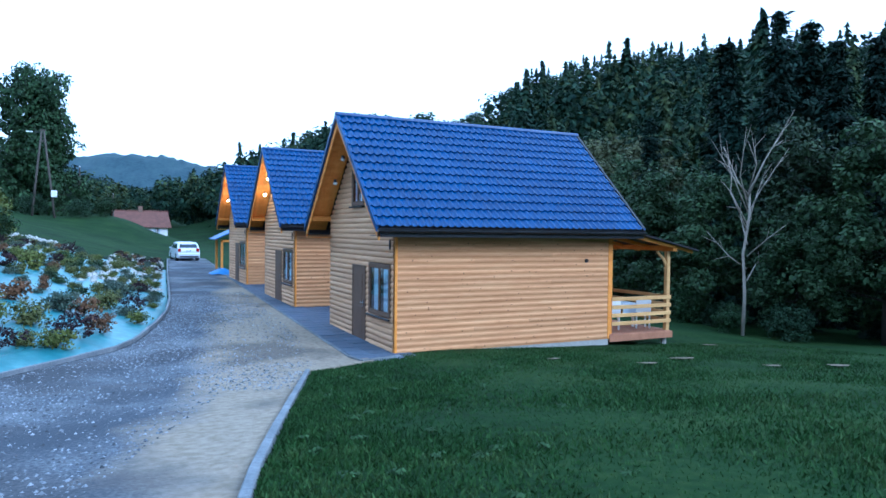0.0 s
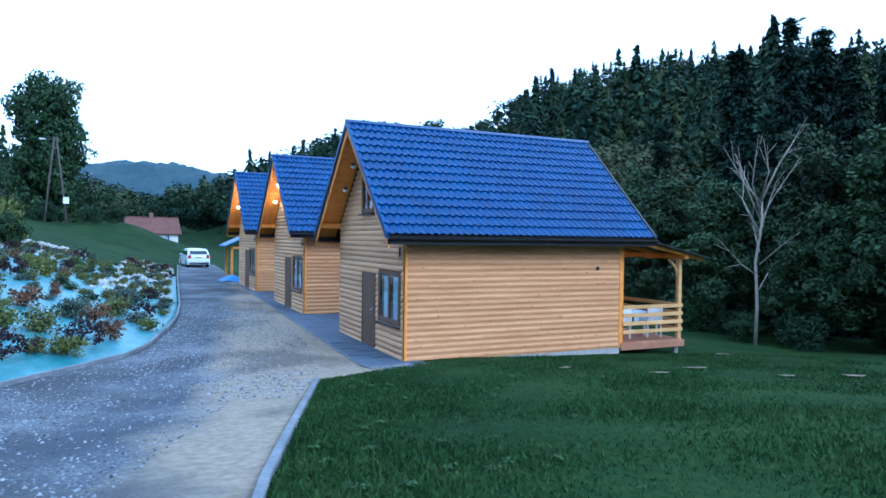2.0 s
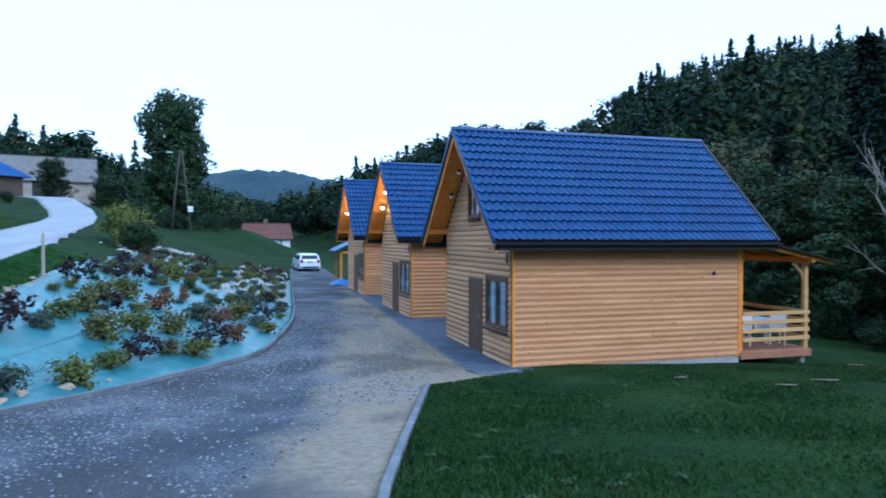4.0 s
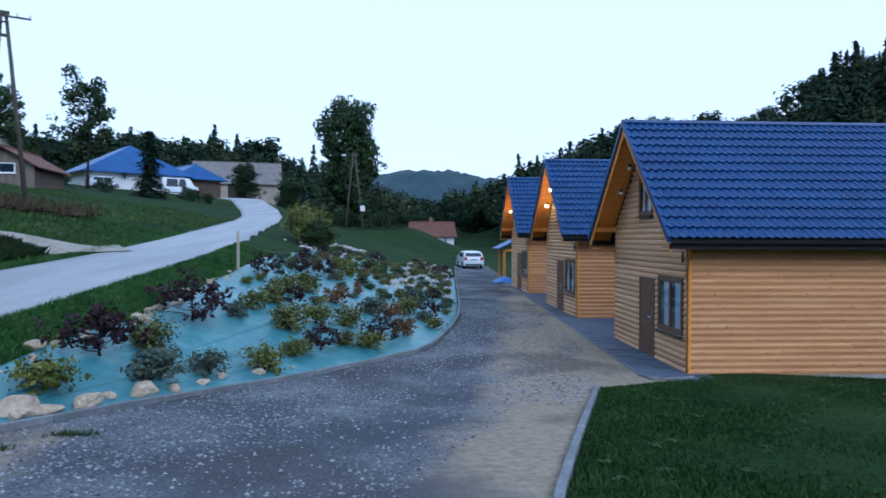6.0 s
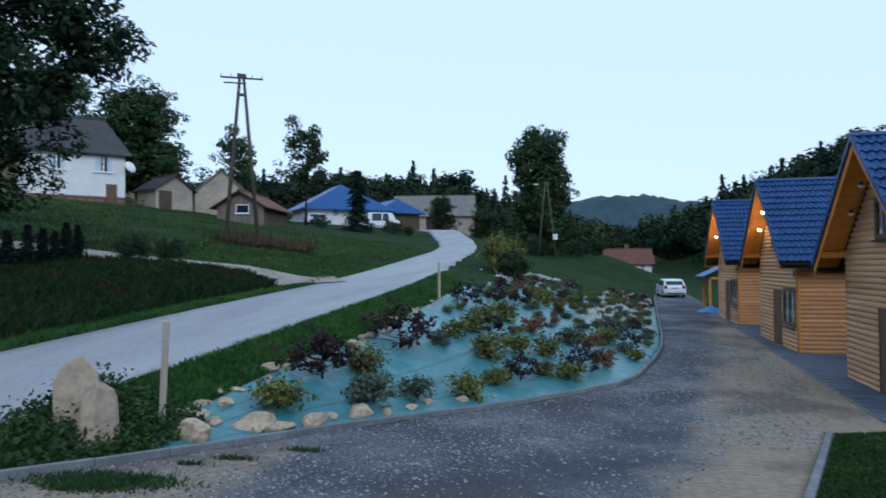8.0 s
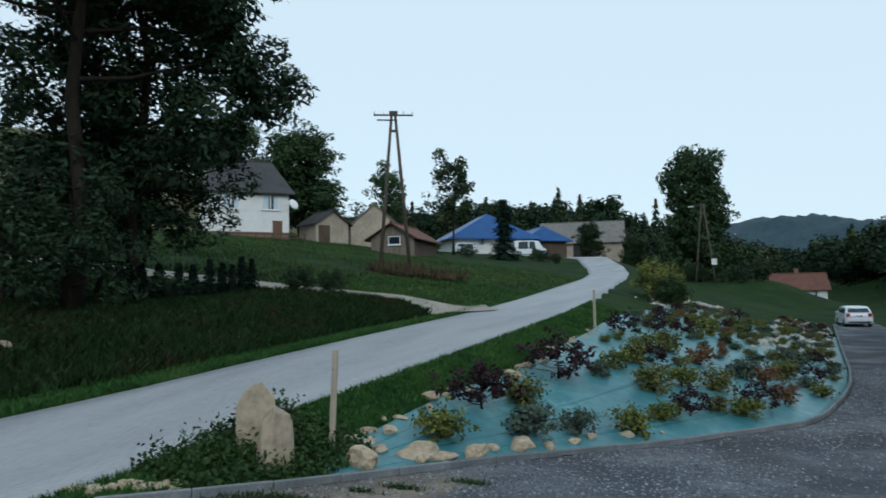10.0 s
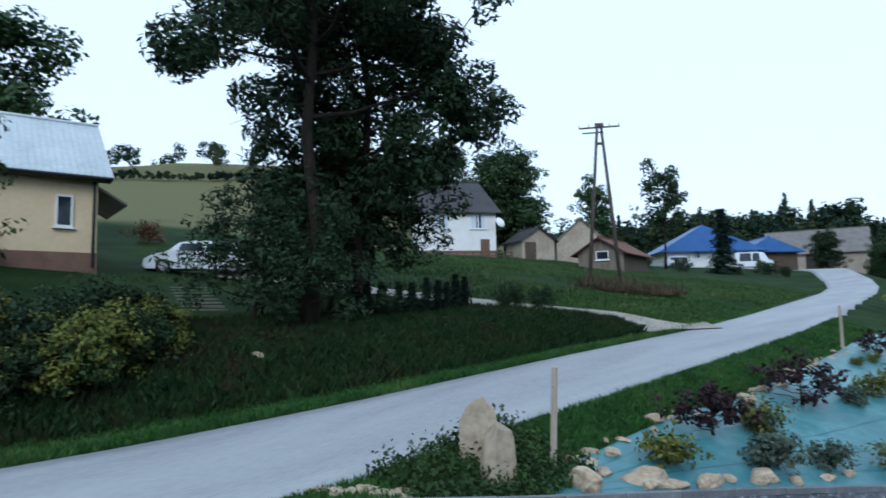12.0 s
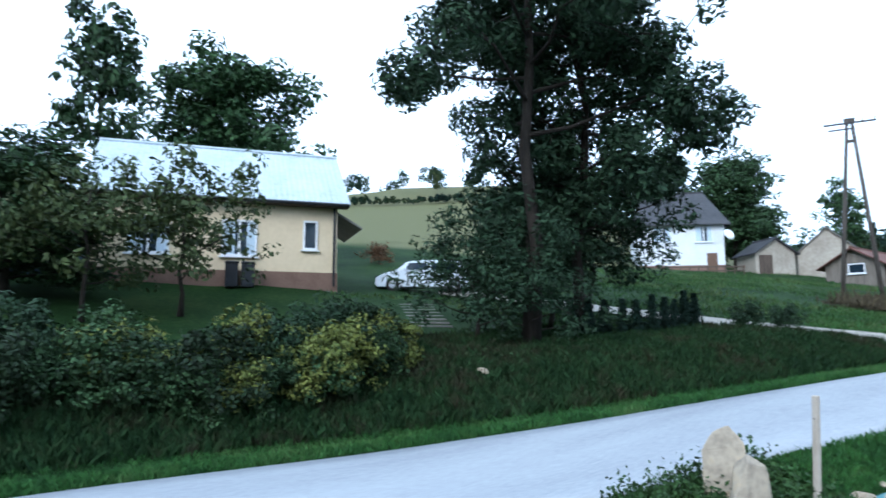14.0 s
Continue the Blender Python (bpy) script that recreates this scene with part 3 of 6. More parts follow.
# kerbs: single stones laid end to end
def kerb_run(name, line, step, label, high=0.11, wide=0.08):
    k = tagged(new(name), label, "kerb", kind="structure")
    pts = []
    for (xa, ya), (xb, yb) in zip(line[:-1], line[1:]):
        d = math.hypot(xb - xa, yb - ya)
        m = max(1, round(d / step))
        pts += [(xa + (xb - xa) * i / m, ya + (yb - ya) * i / m) for i in range(m)]
    pts.append(line[-1])
    cache = Shape().box(-0.5, 0.5, -wide / 2, wide / 2, -0.14, high, 0.012).mesh("kerb_stone")
    fix(cache)
    cache.materials.append(KERB)
    for (xa, ya), (xb, yb) in zip(pts[:-1], pts[1:]):
        d = math.hypot(xb - xa, yb - ya)
        za, zb = float(drive_z(xa, ya)), float(drive_z(xb, yb))
        o = new("kerb_stone", cache)
        o.parent = k
        o.matrix_basis = Matrix.LocRotScale(((xa + xb) / 2, (ya + yb) / 2, (za + zb) / 2 + random.uniform(-0.008, 0.008)), Euler((0, -math.atan2(zb - za, d), math.atan2(yb - ya, xb - xa))), (d - 0.008, 1, 1))
    return k


fine_y = [y for y in np.arange(-9.6, 44, 0.9)]
kerb_run("kerb_bed", [(float(np.interp(y, KERB_Y, KERB_X)), float(y)) for y in fine_y], 1.0, "grey concrete kerb stones along the planted bed", 0.12)
kerb_run("kerb_lawn", [(float(rkerb_x(y)), float(y)) for y in np.arange(-13.0, -1.9, 1.0)], 1.0, "pale concrete kerb stones between lawn and drive", 0.07, 0.10)

# terrace of dark paving slabs in front of the cabins
paving = tagged(new("pavement"), "dark blue-grey paving slabs along the cabin fronts", "pavement", kind="structure")
slab = fix(Shape().box(0, 0.49, 0, 0.49, -0.05, 0.0, 0.006).mesh("slab"))
slab.materials.append(SLAB)
base = Shape()
for y in np.arange(-0.85, 27, 0.5):
    x0 = float(np.interp(y, [-0.88, 26], [-1.08, -0.02]))
    n = max(1, int(math.ceil((0.0 - x0) / 0.5)))
    gap = (y > 5.3 and y < 9.6) or (y > 15.1 and y < 19.4) or y > 24.9
    for i in range(n + (5 if gap else 0)):
        o = new("slab", slab)
        o.parent = paving
        o.matrix_basis = pose(x0 + i * 0.5, y, 0.0116 * max(y, 0) + 0.045 + random.uniform(-0.004, 0.004), random.uniform(-0.3, 0.3), random.uniform(-0.3, 0.3), 0)
kerb_run("kerb_terrace", [(float(np.interp(y, [-0.88, 26], [-1.14, -0.08])), float(y)) for y in np.arange(-0.88, 27, 1.0)], 1.0, "thin concrete edging along the terrace", 0.05, 0.06)
kerb_run("kerb_corner", [(-1.14, -0.9), (-0.05, -0.5)], 0.6, "pale concrete edging at the terrace corner", 0.05, 0.08)

# ---- cabins ----
CW, CL, EAVE_Z, RIDGE_Z, XF, XB, OVER = 5.26, 6.6, 3.09, 6.13, -0.68, 7.39, 0.55
PITCH = (RIDGE_Z - EAVE_Z) / (CW / 2 + OVER)
ROW = 0.146


def under(y):
    """Height of the roof's underside over the front wall."""
    return RIDGE_Z - 0.16 - abs(y - CW / 2) * PITCH


def board(axis, a, b, z0, z1, face):
    """A half-log board along x or y, its round face at the given side."""
    h, d = z1 - z0, 0.036
    out = [(0.0, 0.0)] + [(-d * (0.05 + 0.95 * math.sin(math.pi * t) ** 0.7), h * t) for t in (0.02, 0.12, 0.3, 0.5, 0.7, 0.88, 0.98)] + [(0.0, h)]
    s = Shape()
    sg = 1 if face[1] < 0 else -1
    if axis == 1:
        s.prism([(face[0] + sg * u, z0 + w) for u, w in out], 1, a, b)
    else:
        s.prism([(face[0] + sg * u, z0 + w) for u, w in out], 0, a, b)
    return s


def cabin(y0, z0, lit, detail):
    c = thing("wooden_cabin", "pine-clad cabin with steep blue metal roof" + (" and lit gable lamps" if lit else ""), "house", (0, y0, z0), group="cabins in a row")
    inner = Shape().prism([(0.02, -0.25), (0.02, EAVE_Z - 0.25), (CW / 2, RIDGE_Z - 0.35), (CW - 0.02, EAVE_Z - 0.25), (CW - 0.02, -0.25)], 0, 0.03, CL - 0.03)
    core = part("wall_core", inner, OLDWOOD, c)
    part("foundation", Shape().box(-0.0, CL + 0.0, -0.005, CW, -0.5, 0.0, 0.01), CONCRETE, c, "pale concrete foundation strip")
    # long walls: whole boards with butt joints
    rng = random.Random(int(y0 * 10) + 3)
    nrow = 21
    for side, fy, sg in ((0, 0.0, -1), (1, CW, 1)):
        if side == 1 and not detail:
            continue
        wall = part("side_wall", Shape().box(0.0, CL, fy - 0.02 if side == 0 else fy - 0.03, fy + (0.0 if side == 0 else 0.0), 0.0, 3.0), WOOD, c)
        for r in range(nrow):
            cut = rng.choice([None, 2.2, 3.9, 4.6, None])
            ends = [0.06, CL - 0.06] if cut is None else [0.06, cut, CL - 0.06]
            for a, b in zip(ends[:-1], ends[1:]):
                s = board(0, a + 0.001, b - 0.001, r * ROW, (r + 1) * ROW - 0.002, (fy, sg))
                part("board", s, WOOD, wall, smooth=False)
        for cx in (0.0, CL - 0.06):
            part("corner_post", Shape().box(cx, cx + 0.07, fy - 0.04, fy + 0.03, 0, 3.05, 0.008), STAIN, wall)
        if side == 0:
            kn = Shape()
            for i in range(150):
                kx, kz = rng.uniform(0.15, CL - 0.15), (rng.randrange(nrow) + rng.uniform(0.3, 0.7)) * ROW
                rr = rng.uniform(0.007, 0.017)
                kn.add([(kx + rr * 1.4 * math.cos(a), -0.038, kz + rr * math.sin(a)) for a in [k * math.pi / 3 for k in range(6)]], [(0, 1, 2, 3, 4, 5)])
            tagged(part("knots", kn, KNOT, wall, mend=False), kind="stuff")
            part("vent", Shape().tube([(5.76, 0.0, 2.24), (5.76, -0.06, 2.24)], 0.055, 12), DARK, c, "small dark vent pipe")
    # front gable with its openings, then the plain rear gable
    openings = [(1.98, 3.02, -0.1, 2.05), (0.2, 1.70, 0.86, 2.18), (2.13, 3.13, 3.70, 4.72)]
    front = part("front_wall", Shape().box(0.0, 0.02, 0.02, CW - 0.02, 0.0, 0.02), SHADED_WOOD, c)
    for r in range(40):
        za, zb = r * ROW, (r + 1) * ROW - 0.002
        if under(CW / 2) < zb + 0.08:
            break
        lim = CW / 2 - max(0.03, CW / 2 - (RIDGE_Z - 0.2 - zb) / PITCH)
        ya, yb = max(0.05, CW / 2 - lim), min(CW - 0.05, CW / 2 + lim)
        segs = [(ya, yb)]
        for o0, o1, p0, p1 in openings:
            if zb > p0 + 0.05 and za < p1 - 0.05:
                segs = [q for s0, s1 in segs for q in ((s0, min(s1, o0 - 0.04)), (max(s0, o1 + 0.04), s1)) if q[1] - q[0] > 0.03]
        for s0, s1 in segs:
            part("board", board(1, s0, s1, za, zb, (0.0, -1)), SHADED_WOOD, front)
    rear = part("rear_wall", Shape().prism([(0.0, 0.0), (0.0, 2.95), (CW / 2, RIDGE_Z - 0.25), (CW, 2.95), (CW, 0.0)], 0, CL - 0.03, CL), WOOD, c)
    # door
    d = part("door", Shape().box(-0.03, 0.02, 2.02, 2.98, 0.02, 2.02, 0.006), BROWN, c, "plain brown entrance door")
    for za, zb in ((0.25, 0.95), (1.1, 1.85)):
        part("door_panel", Shape().box(-0.04, -0.028, 2.2, 2.8, za, zb, 0.005), BROWN, d)
    part("door_frame", Shape().box(-0.045, 0.03, 1.96, 2.02, 0, 2.08, 0.005).box(-0.045, 0.03, 2.98, 3.04, 0, 2.08, 0.005).box(-0.045, 0.03, 2.02, 2.98, 2.022, 2.08, 0.005), BROWN, d)
    part("handle", Shape().box(-0.055, -0.03, 2.09, 2.13, 0.95, 1.15, 0.004).tube([(-0.06, 2.11, 1.08), (-0.085, 2.11, 1.08), (-0.085, 2.23, 1.08)], 0.011, 6), CHROME, d, "chrome lever handle")
    # windows
    for (o0, o1, p0, p1), name in ((openings[1], "window"), (openings[2], "gable_window")):
        w = part(name, Shape().box(-0.05, 0.03, o0, o0 + 0.07, p0, p1, 0.006).box(-0.05, 0.03, o1 - 0.07, o1, p0, p1, 0.006).box(-0.05, 0.03, o0 + 0.07, o1 - 0.07, p1 - 0.07, p1, 0.006).box(-0.05, 0.03, o0 + 0.07, o1 - 0.07, p0, p0 + 0.07, 0.006), BROWN, c, "brown framed two-sash window")
        m = (o0 + o1) / 2
        for a, b in ((o0 + 0.07, m), (m, o1 - 0.07)):
            part("sash", Shape().box(-0.04, 0.0, a + 0.003, a + 0.05, p0 + 0.07, p1 - 0.07).box(-0.04, 0.0, b - 0.05, b - 0.003, p0 + 0.07, p1 - 0.07).box(-0.04, 0.0, a + 0.05, b - 0.05, p0 + 0.07, p0 + 0.12).box(-0.04, 0.0, a + 0.05, b - 0.05, p1 - 0.12, p1 - 0.07), BROWN, w)
            part("pane", Shape().box(-0.022, -0.016, a + 0.05, b - 0.05, p0 + 0.12, p1 - 0.12), CLEAR, w).visible_shadow = False
            cur = Shape()
            nn = 14
            pts = [(-0.010 + 0.004 * math.sin(k * 1.9), a + 0.055 + (b - a - 0.11) * k / nn * 0.62, z) for z in (p0 + 0.13, p1 - 0.13) for k in range(nn + 1)]
            cur.add(pts, [(k, k + 1, nn + 2 + k, nn + 1 + k) for k in range(nn)])
            part("curtain", cur, CURTAIN, w, "pale blue-white curtain", mend=False)
        part("sill", Shape().box(-0.12, -0.045, o0 - 0.05, o1 + 0.05, p0 - 0.06, p0 - 0.015, 0.008), DARK, w, "dark window sill")
    part("meter_box", Shape().box(-0.06, -0.028, 0.18, 0.24, 2.55, 2.80, 0.01), DARK, c, "narrow black wall bracket")
    # roof: stepped and waved metal tiles
    slope_len = math.hypot(RIDGE_Z - EAVE_Z, CW / 2 + OVER)
    rows_n = 13
    xs = np.linspace(XF, XB, 41 * (6 if detail else 4) + 1)
    wave = 0.034 * np.sin((xs - XF) / (XB - XF) * 41 * 2 * np.pi)
    wave = np.maximum(wave, -0.014)
    roof = part("roof", Shape().prism([(-OVER, EAVE_Z - 0.06), (-OVER, EAVE_Z - 0.02), (CW / 2, RIDGE_Z - 0.02), (CW + OVER, EAVE_Z - 0.02), (CW + OVER, EAVE_Z - 0.06), (CW / 2, RIDGE_Z - 0.06)], 0, XF + 0.02, XB - 0.02), DARK, c, "steep dark roof deck")
    for sgn in (-1, 1):
        s = Shape()
        pts = []
        ny, nz = (-PITCH, 1) if sgn < 0 else (PITCH, 1)
        k = math.hypot(PITCH, 1)
        for r in range(rows_n):
            for tt, lift in ((r / rows_n, 0.055), ((r + 1) / rows_n, 0.012)):
                y = CW / 2 + sgn * (CW / 2 + OVER) * (1 - tt)
                z = EAVE_Z + (RIDGE_Z - EAVE_Z) * tt
                off = lift + wave
                sag = 0.010 * np.sin((xs - XF) / (XB - XF) * 41 * 2 * np.pi + 0.6) * (1 if lift > 0.02 else 0.6)
                pts += [(float(x), float(y + sgn * PITCH / k * o), float(z + o / k - g * 0.0)) for x, o, g in zip(xs, off, sag)]
        n = len(xs)
        f = [(i * n + j, i * n + j + 1, (i + 1) * n + j + 1, (i + 1) * n + j) for i in range(2 * rows_n - 1) for j in range(n - 1)]
        if sgn < 0:
            f = [q[::-1] for q in f][:]
        s.add(pts, [q[::-1] for q in f] if sgn < 0 else f)
        me = s.mesh("roof_sheet")
        bm = bmesh.new()
        bm.from_mesh(me)
        bmesh.ops.recalc_face_normals(bm, faces=bm.faces)
        if sum(fc.normal.z for fc in bm.faces) < 0:
            bmesh.ops.reverse_faces(bm, faces=bm.faces)
        bm.to_mesh(me)
        bm.free()
        part("roof_sheet", me, ROOF, roof, "glossy blue stepped metal tile sheet")
        # eave gutter, fascia, verge trims, barge rafters and soffit boards
        ye = CW / 2 + sgn * (CW / 2 + OVER)
        gut = [(ye + sgn * 0.06 + 0.065 * math.cos(a), EAVE_Z - 0.06 + 0.065 * math.sin(a)) for a in np.linspace(math.pi, 2 * math.pi, 7)]
        gut += [(p[0] * 0.94 + 0.06 * (ye + sgn * 0.06), p[1] + 0.006) for p in gut[::-1]]
        part("gutter", Shape().prism(gut, 0, XF + 0.01, XB - 0.01), DARK, roof, "dark metal gutter")
        part("fascia", Shape().box(XF + 0.03, XB - 0.03, min(ye, ye - sgn * 0.03), max(ye, ye - sgn * 0.03), EAVE_Z - 0.22, EAVE_Z - 0.03), DARK, roof)
        part("soffit", Shape().box(XF + 0.05, XB - 0.05, min(ye - sgn * 0.03, ye - sgn * OVER), max(ye - sgn * 0.03, ye - sgn * OVER), EAVE_Z - 0.20, EAVE_Z - 0.18), DARK, roof)
        for xv, nm in ((XF, "verge_trim"), (XB - 0.04, "verge_trim")):
            part(nm, Shape().prism([(ye, EAVE_Z - 0.10), (ye, EAVE_Z + 0.07), (CW / 2, RIDGE_Z + 0.07), (CW / 2, RIDGE_Z - 0.08)], 0, xv - 0.015, xv + 0.06), DARK if xv > 0 else ROOF, roof)
        part("barge_board", Shape().prism([(ye, EAVE_Z - 0.30), (ye, EAVE_Z - 0.06), (CW / 2, RIDGE_Z - 0.065), (CW / 2, RIDGE_Z - 0.30)], 0, XF + 0.045, XF + 0.085), STAIN, roof, "orange stained barge board")
        for q in range(6):
            xa, xb = XF + 0.09 + q * 0.098, XF + 0.09 + q * 0.098 + 0.094
            part("soffit_board", Shape().prism([(ye, EAVE_Z - 0.09), (ye, EAVE_Z - 0.062), (CW / 2, RIDGE_Z - 0.062), (CW / 2, RIDGE_Z - 0.09)], 0, xa, min(xb, -0.005)), STAIN, roof)
        for fr, hh in ((0.17, 0.16), (0.62, 0.14)):
            yy, zz = ye + (CW / 2 - ye) * fr, EAVE_Z + (RIDGE_Z - EAVE_Z) * fr - 0.10
            if fr < 0.3:
                part("purlin", Shape().box(XF + 0.09, 0.0, yy - 0.07, yy + 0.07, zz - hh - 0.06, zz - 0.06, 0.01), STAIN, roof, "orange stained projecting purlin")
        yi = CW / 2 + sgn * (CW / 2 - 0.15)
        if sgn > 0:
            part("eave_closure", Shape().box(XF + 0.05, 0.0, min(ye, yi), max(ye, yi), EAVE_Z - 0.31, EAVE_Z - 0.285, 0.004), STAIN, roof, "orange boxed eave end")
    part("ridge_cap", Shape().tube([(XF - 0.01, CW / 2, RIDGE_Z + 0.015), (XB + 0.01, CW / 2, RIDGE_Z + 0.015)], 0.085, 10), ROOF, roof, "rounded blue ridge cap")
    # gable lamps
    for yy, zz in ((3.05, 4.98), (3.75, 4.36)):
        lamp = part("gable_lamp", Shape().tube([(-0.33, yy, zz + 0.12), (-0.33, yy, zz + 0.03)], 0.05, 10), DARK, c, "round soffit spotlight")
        s = Shape().tube([(-0.33, yy, zz + 0.03), (-0.33, yy, zz), (-0.33, yy, zz - 0.04)], [0.06, 0.065, 0.03], 10)
        part("bulb", s, LAMPON if lit else LAMPOFF, lamp)
    # porch at the back
    pz = 0.10
    for i in range(16):
        part("deck_board", Shape().box(CL + 0.02 + i * 0.148, CL + 0.16 + i * 0.148, 0.0, CW, pz - 0.03, pz + 0.02, 0.006), DECK, c)
    part("deck_beam", Shape().box(CL + 0.02, CL + 2.42, -0.05, 0.0, pz - 0.2, pz - 0.0, 0.01), DECK, c, "red-brown deck edge beam")
    for yy in (0.06, CW - 0.06):
        part("pier", Shape().tube([(CL + 2.25, yy + 0.1, -0.75), (CL + 2.25, yy + 0.1, pz - 0.03)], 0.09, 12), CONCRETE, c)
        part("porch_post", Shape().box(CL + 2.2, CL + 2.33, yy - 0.06, yy + 0.07, pz + 0.02, 2.50, 0.01), RAIL, c)
        part("half_post", Shape().box(CL + 0.02, CL + 0.14, yy - 0.05, yy + 0.07, pz + 0.02, 2.9, 0.01), STAIN, c)
        part("brace", Shape().tube([(CL + 2.22, yy, 2.0), (CL + 2.12, yy, 2.25), (CL + 1.85, yy, 2.48)], 0.04, 6), RAIL, c)
        for q in range(4):
            part("rail", Shape().box(CL + 0.10, CL + 2.36, yy - 0.09, yy - 0.055, 0.36 + q * 0.235, 0.47 + q * 0.235, 0.008), RAIL, c)
    for q in range(4):
        part("rail", Shape().box(CL + 2.33, CL + 2.365, 0.0, CW, 0.36 + q * 0.235, 0.47 + q * 0.235, 0.008), RAIL, c)
    part("porch_beam", Shape().box(CL + 2.19, CL + 2.34, -0.25, CW + 0.25, 2.502, 2.66, 0.01), STAIN, c)
    for q in range(6):
        yy = -0.2 + q * (CW + 0.4) / 5
        part("porch_rafter", Shape().prism([(CL, 3.02), (CL, 3.14), (CL + 2.98, 2.52), (CL + 2.98, 2.44)], 1, yy - 0.04, yy + 0.04), STAIN, c)
    part("porch_roof", Shape().prism([(CL + 0.6, 3.03), (CL + 0.6, 3.07), (CL + 3.05, 2.55), (CL + 3.05, 2.50)], 1, -0.4, CW + 0.4), DARK, c, "dark lean-to porch roof")
    return c


cabin(0.0, 0.0, False, True)
cabin(9.8, 0.11, True, True)
cabin(19.56, 0.23, True, True)
for yy, n in ((9.8, 2), (19.56, 1)):
    for dy, dz in ((3.05, 4.98), (3.75, 4.36))[:n]:
        ld = bpy.data.lights.new("gable_lamp_light", "POINT")
        ld.energy, ld.color, ld.shadow_soft_size = 26, (1.0, 0.72, 0.38), 0.05
        lo = new("gable_lamp_light", ld)
        lo.location = (-0.33, yy + dy, dz + 0.05 + (0.11 if yy < 15 else 0.23))


# ---- trees and shrubs ----
def limbs(rng, height, radius, spread, n, base=0.3, rise=0.8):
    """A trunk and n limbs; returns the bark shape and the limbs' points."""
    s = Shape()
    trunk = [(rng.normal(0, 0.012 * height) * (i > 0), rng.normal(0, 0.012 * height) * (i > 0), height * i / 6) for i in range(7)]
    s.tube(trunk, [radius * (1 - 0.82 * i / 6) * (1.35 if i == 0 else 1) for i in range(7)], 9)
    tips = []
    for k in range(n):
        t = base + (0.97 - base) * (k + rng.uniform(0, 1)) / n
        i = min(int(t * 6), 5)
        p0 = Vector(trunk[i]).lerp(Vector(trunk[i + 1]), t * 6 - i)
        a = k * 2.4 + rng.uniform(-0.5, 0.5)
        out = spread * (1.0 - 0.75 * max(0, t - 0.35) ** 1.3) * rng.uniform(0.7, 1.1)
        d = Vector((math.cos(a), math.sin(a), rise * rng.uniform(0.25, 0.9)))
        pts = [p0 + d * out * q + Vector((0, 0, 0.10 * out * q * q)) + Vector(rng.normal(0, 0.035 * out, 3)) * (q > 0) for q in (0, 0.3, 0.6, 0.85, 1.0)]
        r = radius * (1 - 0.8 * t) * 0.5
        s.tube(pts, [r, r * 0.75, r * 0.5, r * 0.3, r * 0.12], 5, caps=False)
        tips.append(np.array([list(p) for p in pts]))
        for q in range(2):
            j = 2 + q
            side = Vector(rng.normal(0, 1, 3)) * out * 0.32
            e = pts[j] + side + d * out * 0.12
            s.tube([pts[j], pts[j].lerp(e, 0.5) + Vector((0, 0, 0.04 * out)), e], [r * 0.35, r * 0.22, r * 0.08], 4, caps=False)
            tips.append(np.array([list(pts[j]), list(pts[j].lerp(e, 0.5)), list(e)]))
    return s, tips


def broadleaf(seed, height, radius, spread, n, count, size, mat, clump=0.5, base=0.3, rise=0.8, inner=0.35, knots=5, slim=0.55, deep=0.7):
    """Trunk mesh and crown mesh of a broad-leaved tree: leaves set in clumps along the limbs, facing out and up."""
    rng = np.random.default_rng(seed)
    s, tips = limbs(rng, height, radius, spread, n, base, rise)
    cents = []
    for p in tips:
        for q in range(knots):
            t = rng.uniform(inner, 1.05)
            i = min(int(t * (len(p) - 1)), len(p) - 2)
            u = t * (len(p) - 1) - i
            cents.append(p[i] * (1 - u) + p[i + 1] * u + rng.normal(0, clump * 0.6, 3))
    cents = np.array(cents)
    big = rng.uniform(0.55, 1.25, len(cents))
    which = rng.choice(len(cents), count, p=big ** 2 / (big ** 2).sum())
    off = rng.normal(0, 1, (count, 3))
    off *= (big[which] * rng.uniform(0.35, 1.0, count) ** 0.5 / np.linalg.norm(off, axis=1))[:, None]
    face = off + (0, 0, 0.55) + rng.normal(0, 0.45, off.shape)
    off *= (clump, clump, clump * deep)
    me = quads("crown", leaves(rng, cents[which] + off, size, droop=0.3, slim=slim, face=face), mat)
    trunk = fix(s.mesh("trunk"))
    trunk.shade_smooth()
    trunk.materials.append(BARK)
    return trunk, me


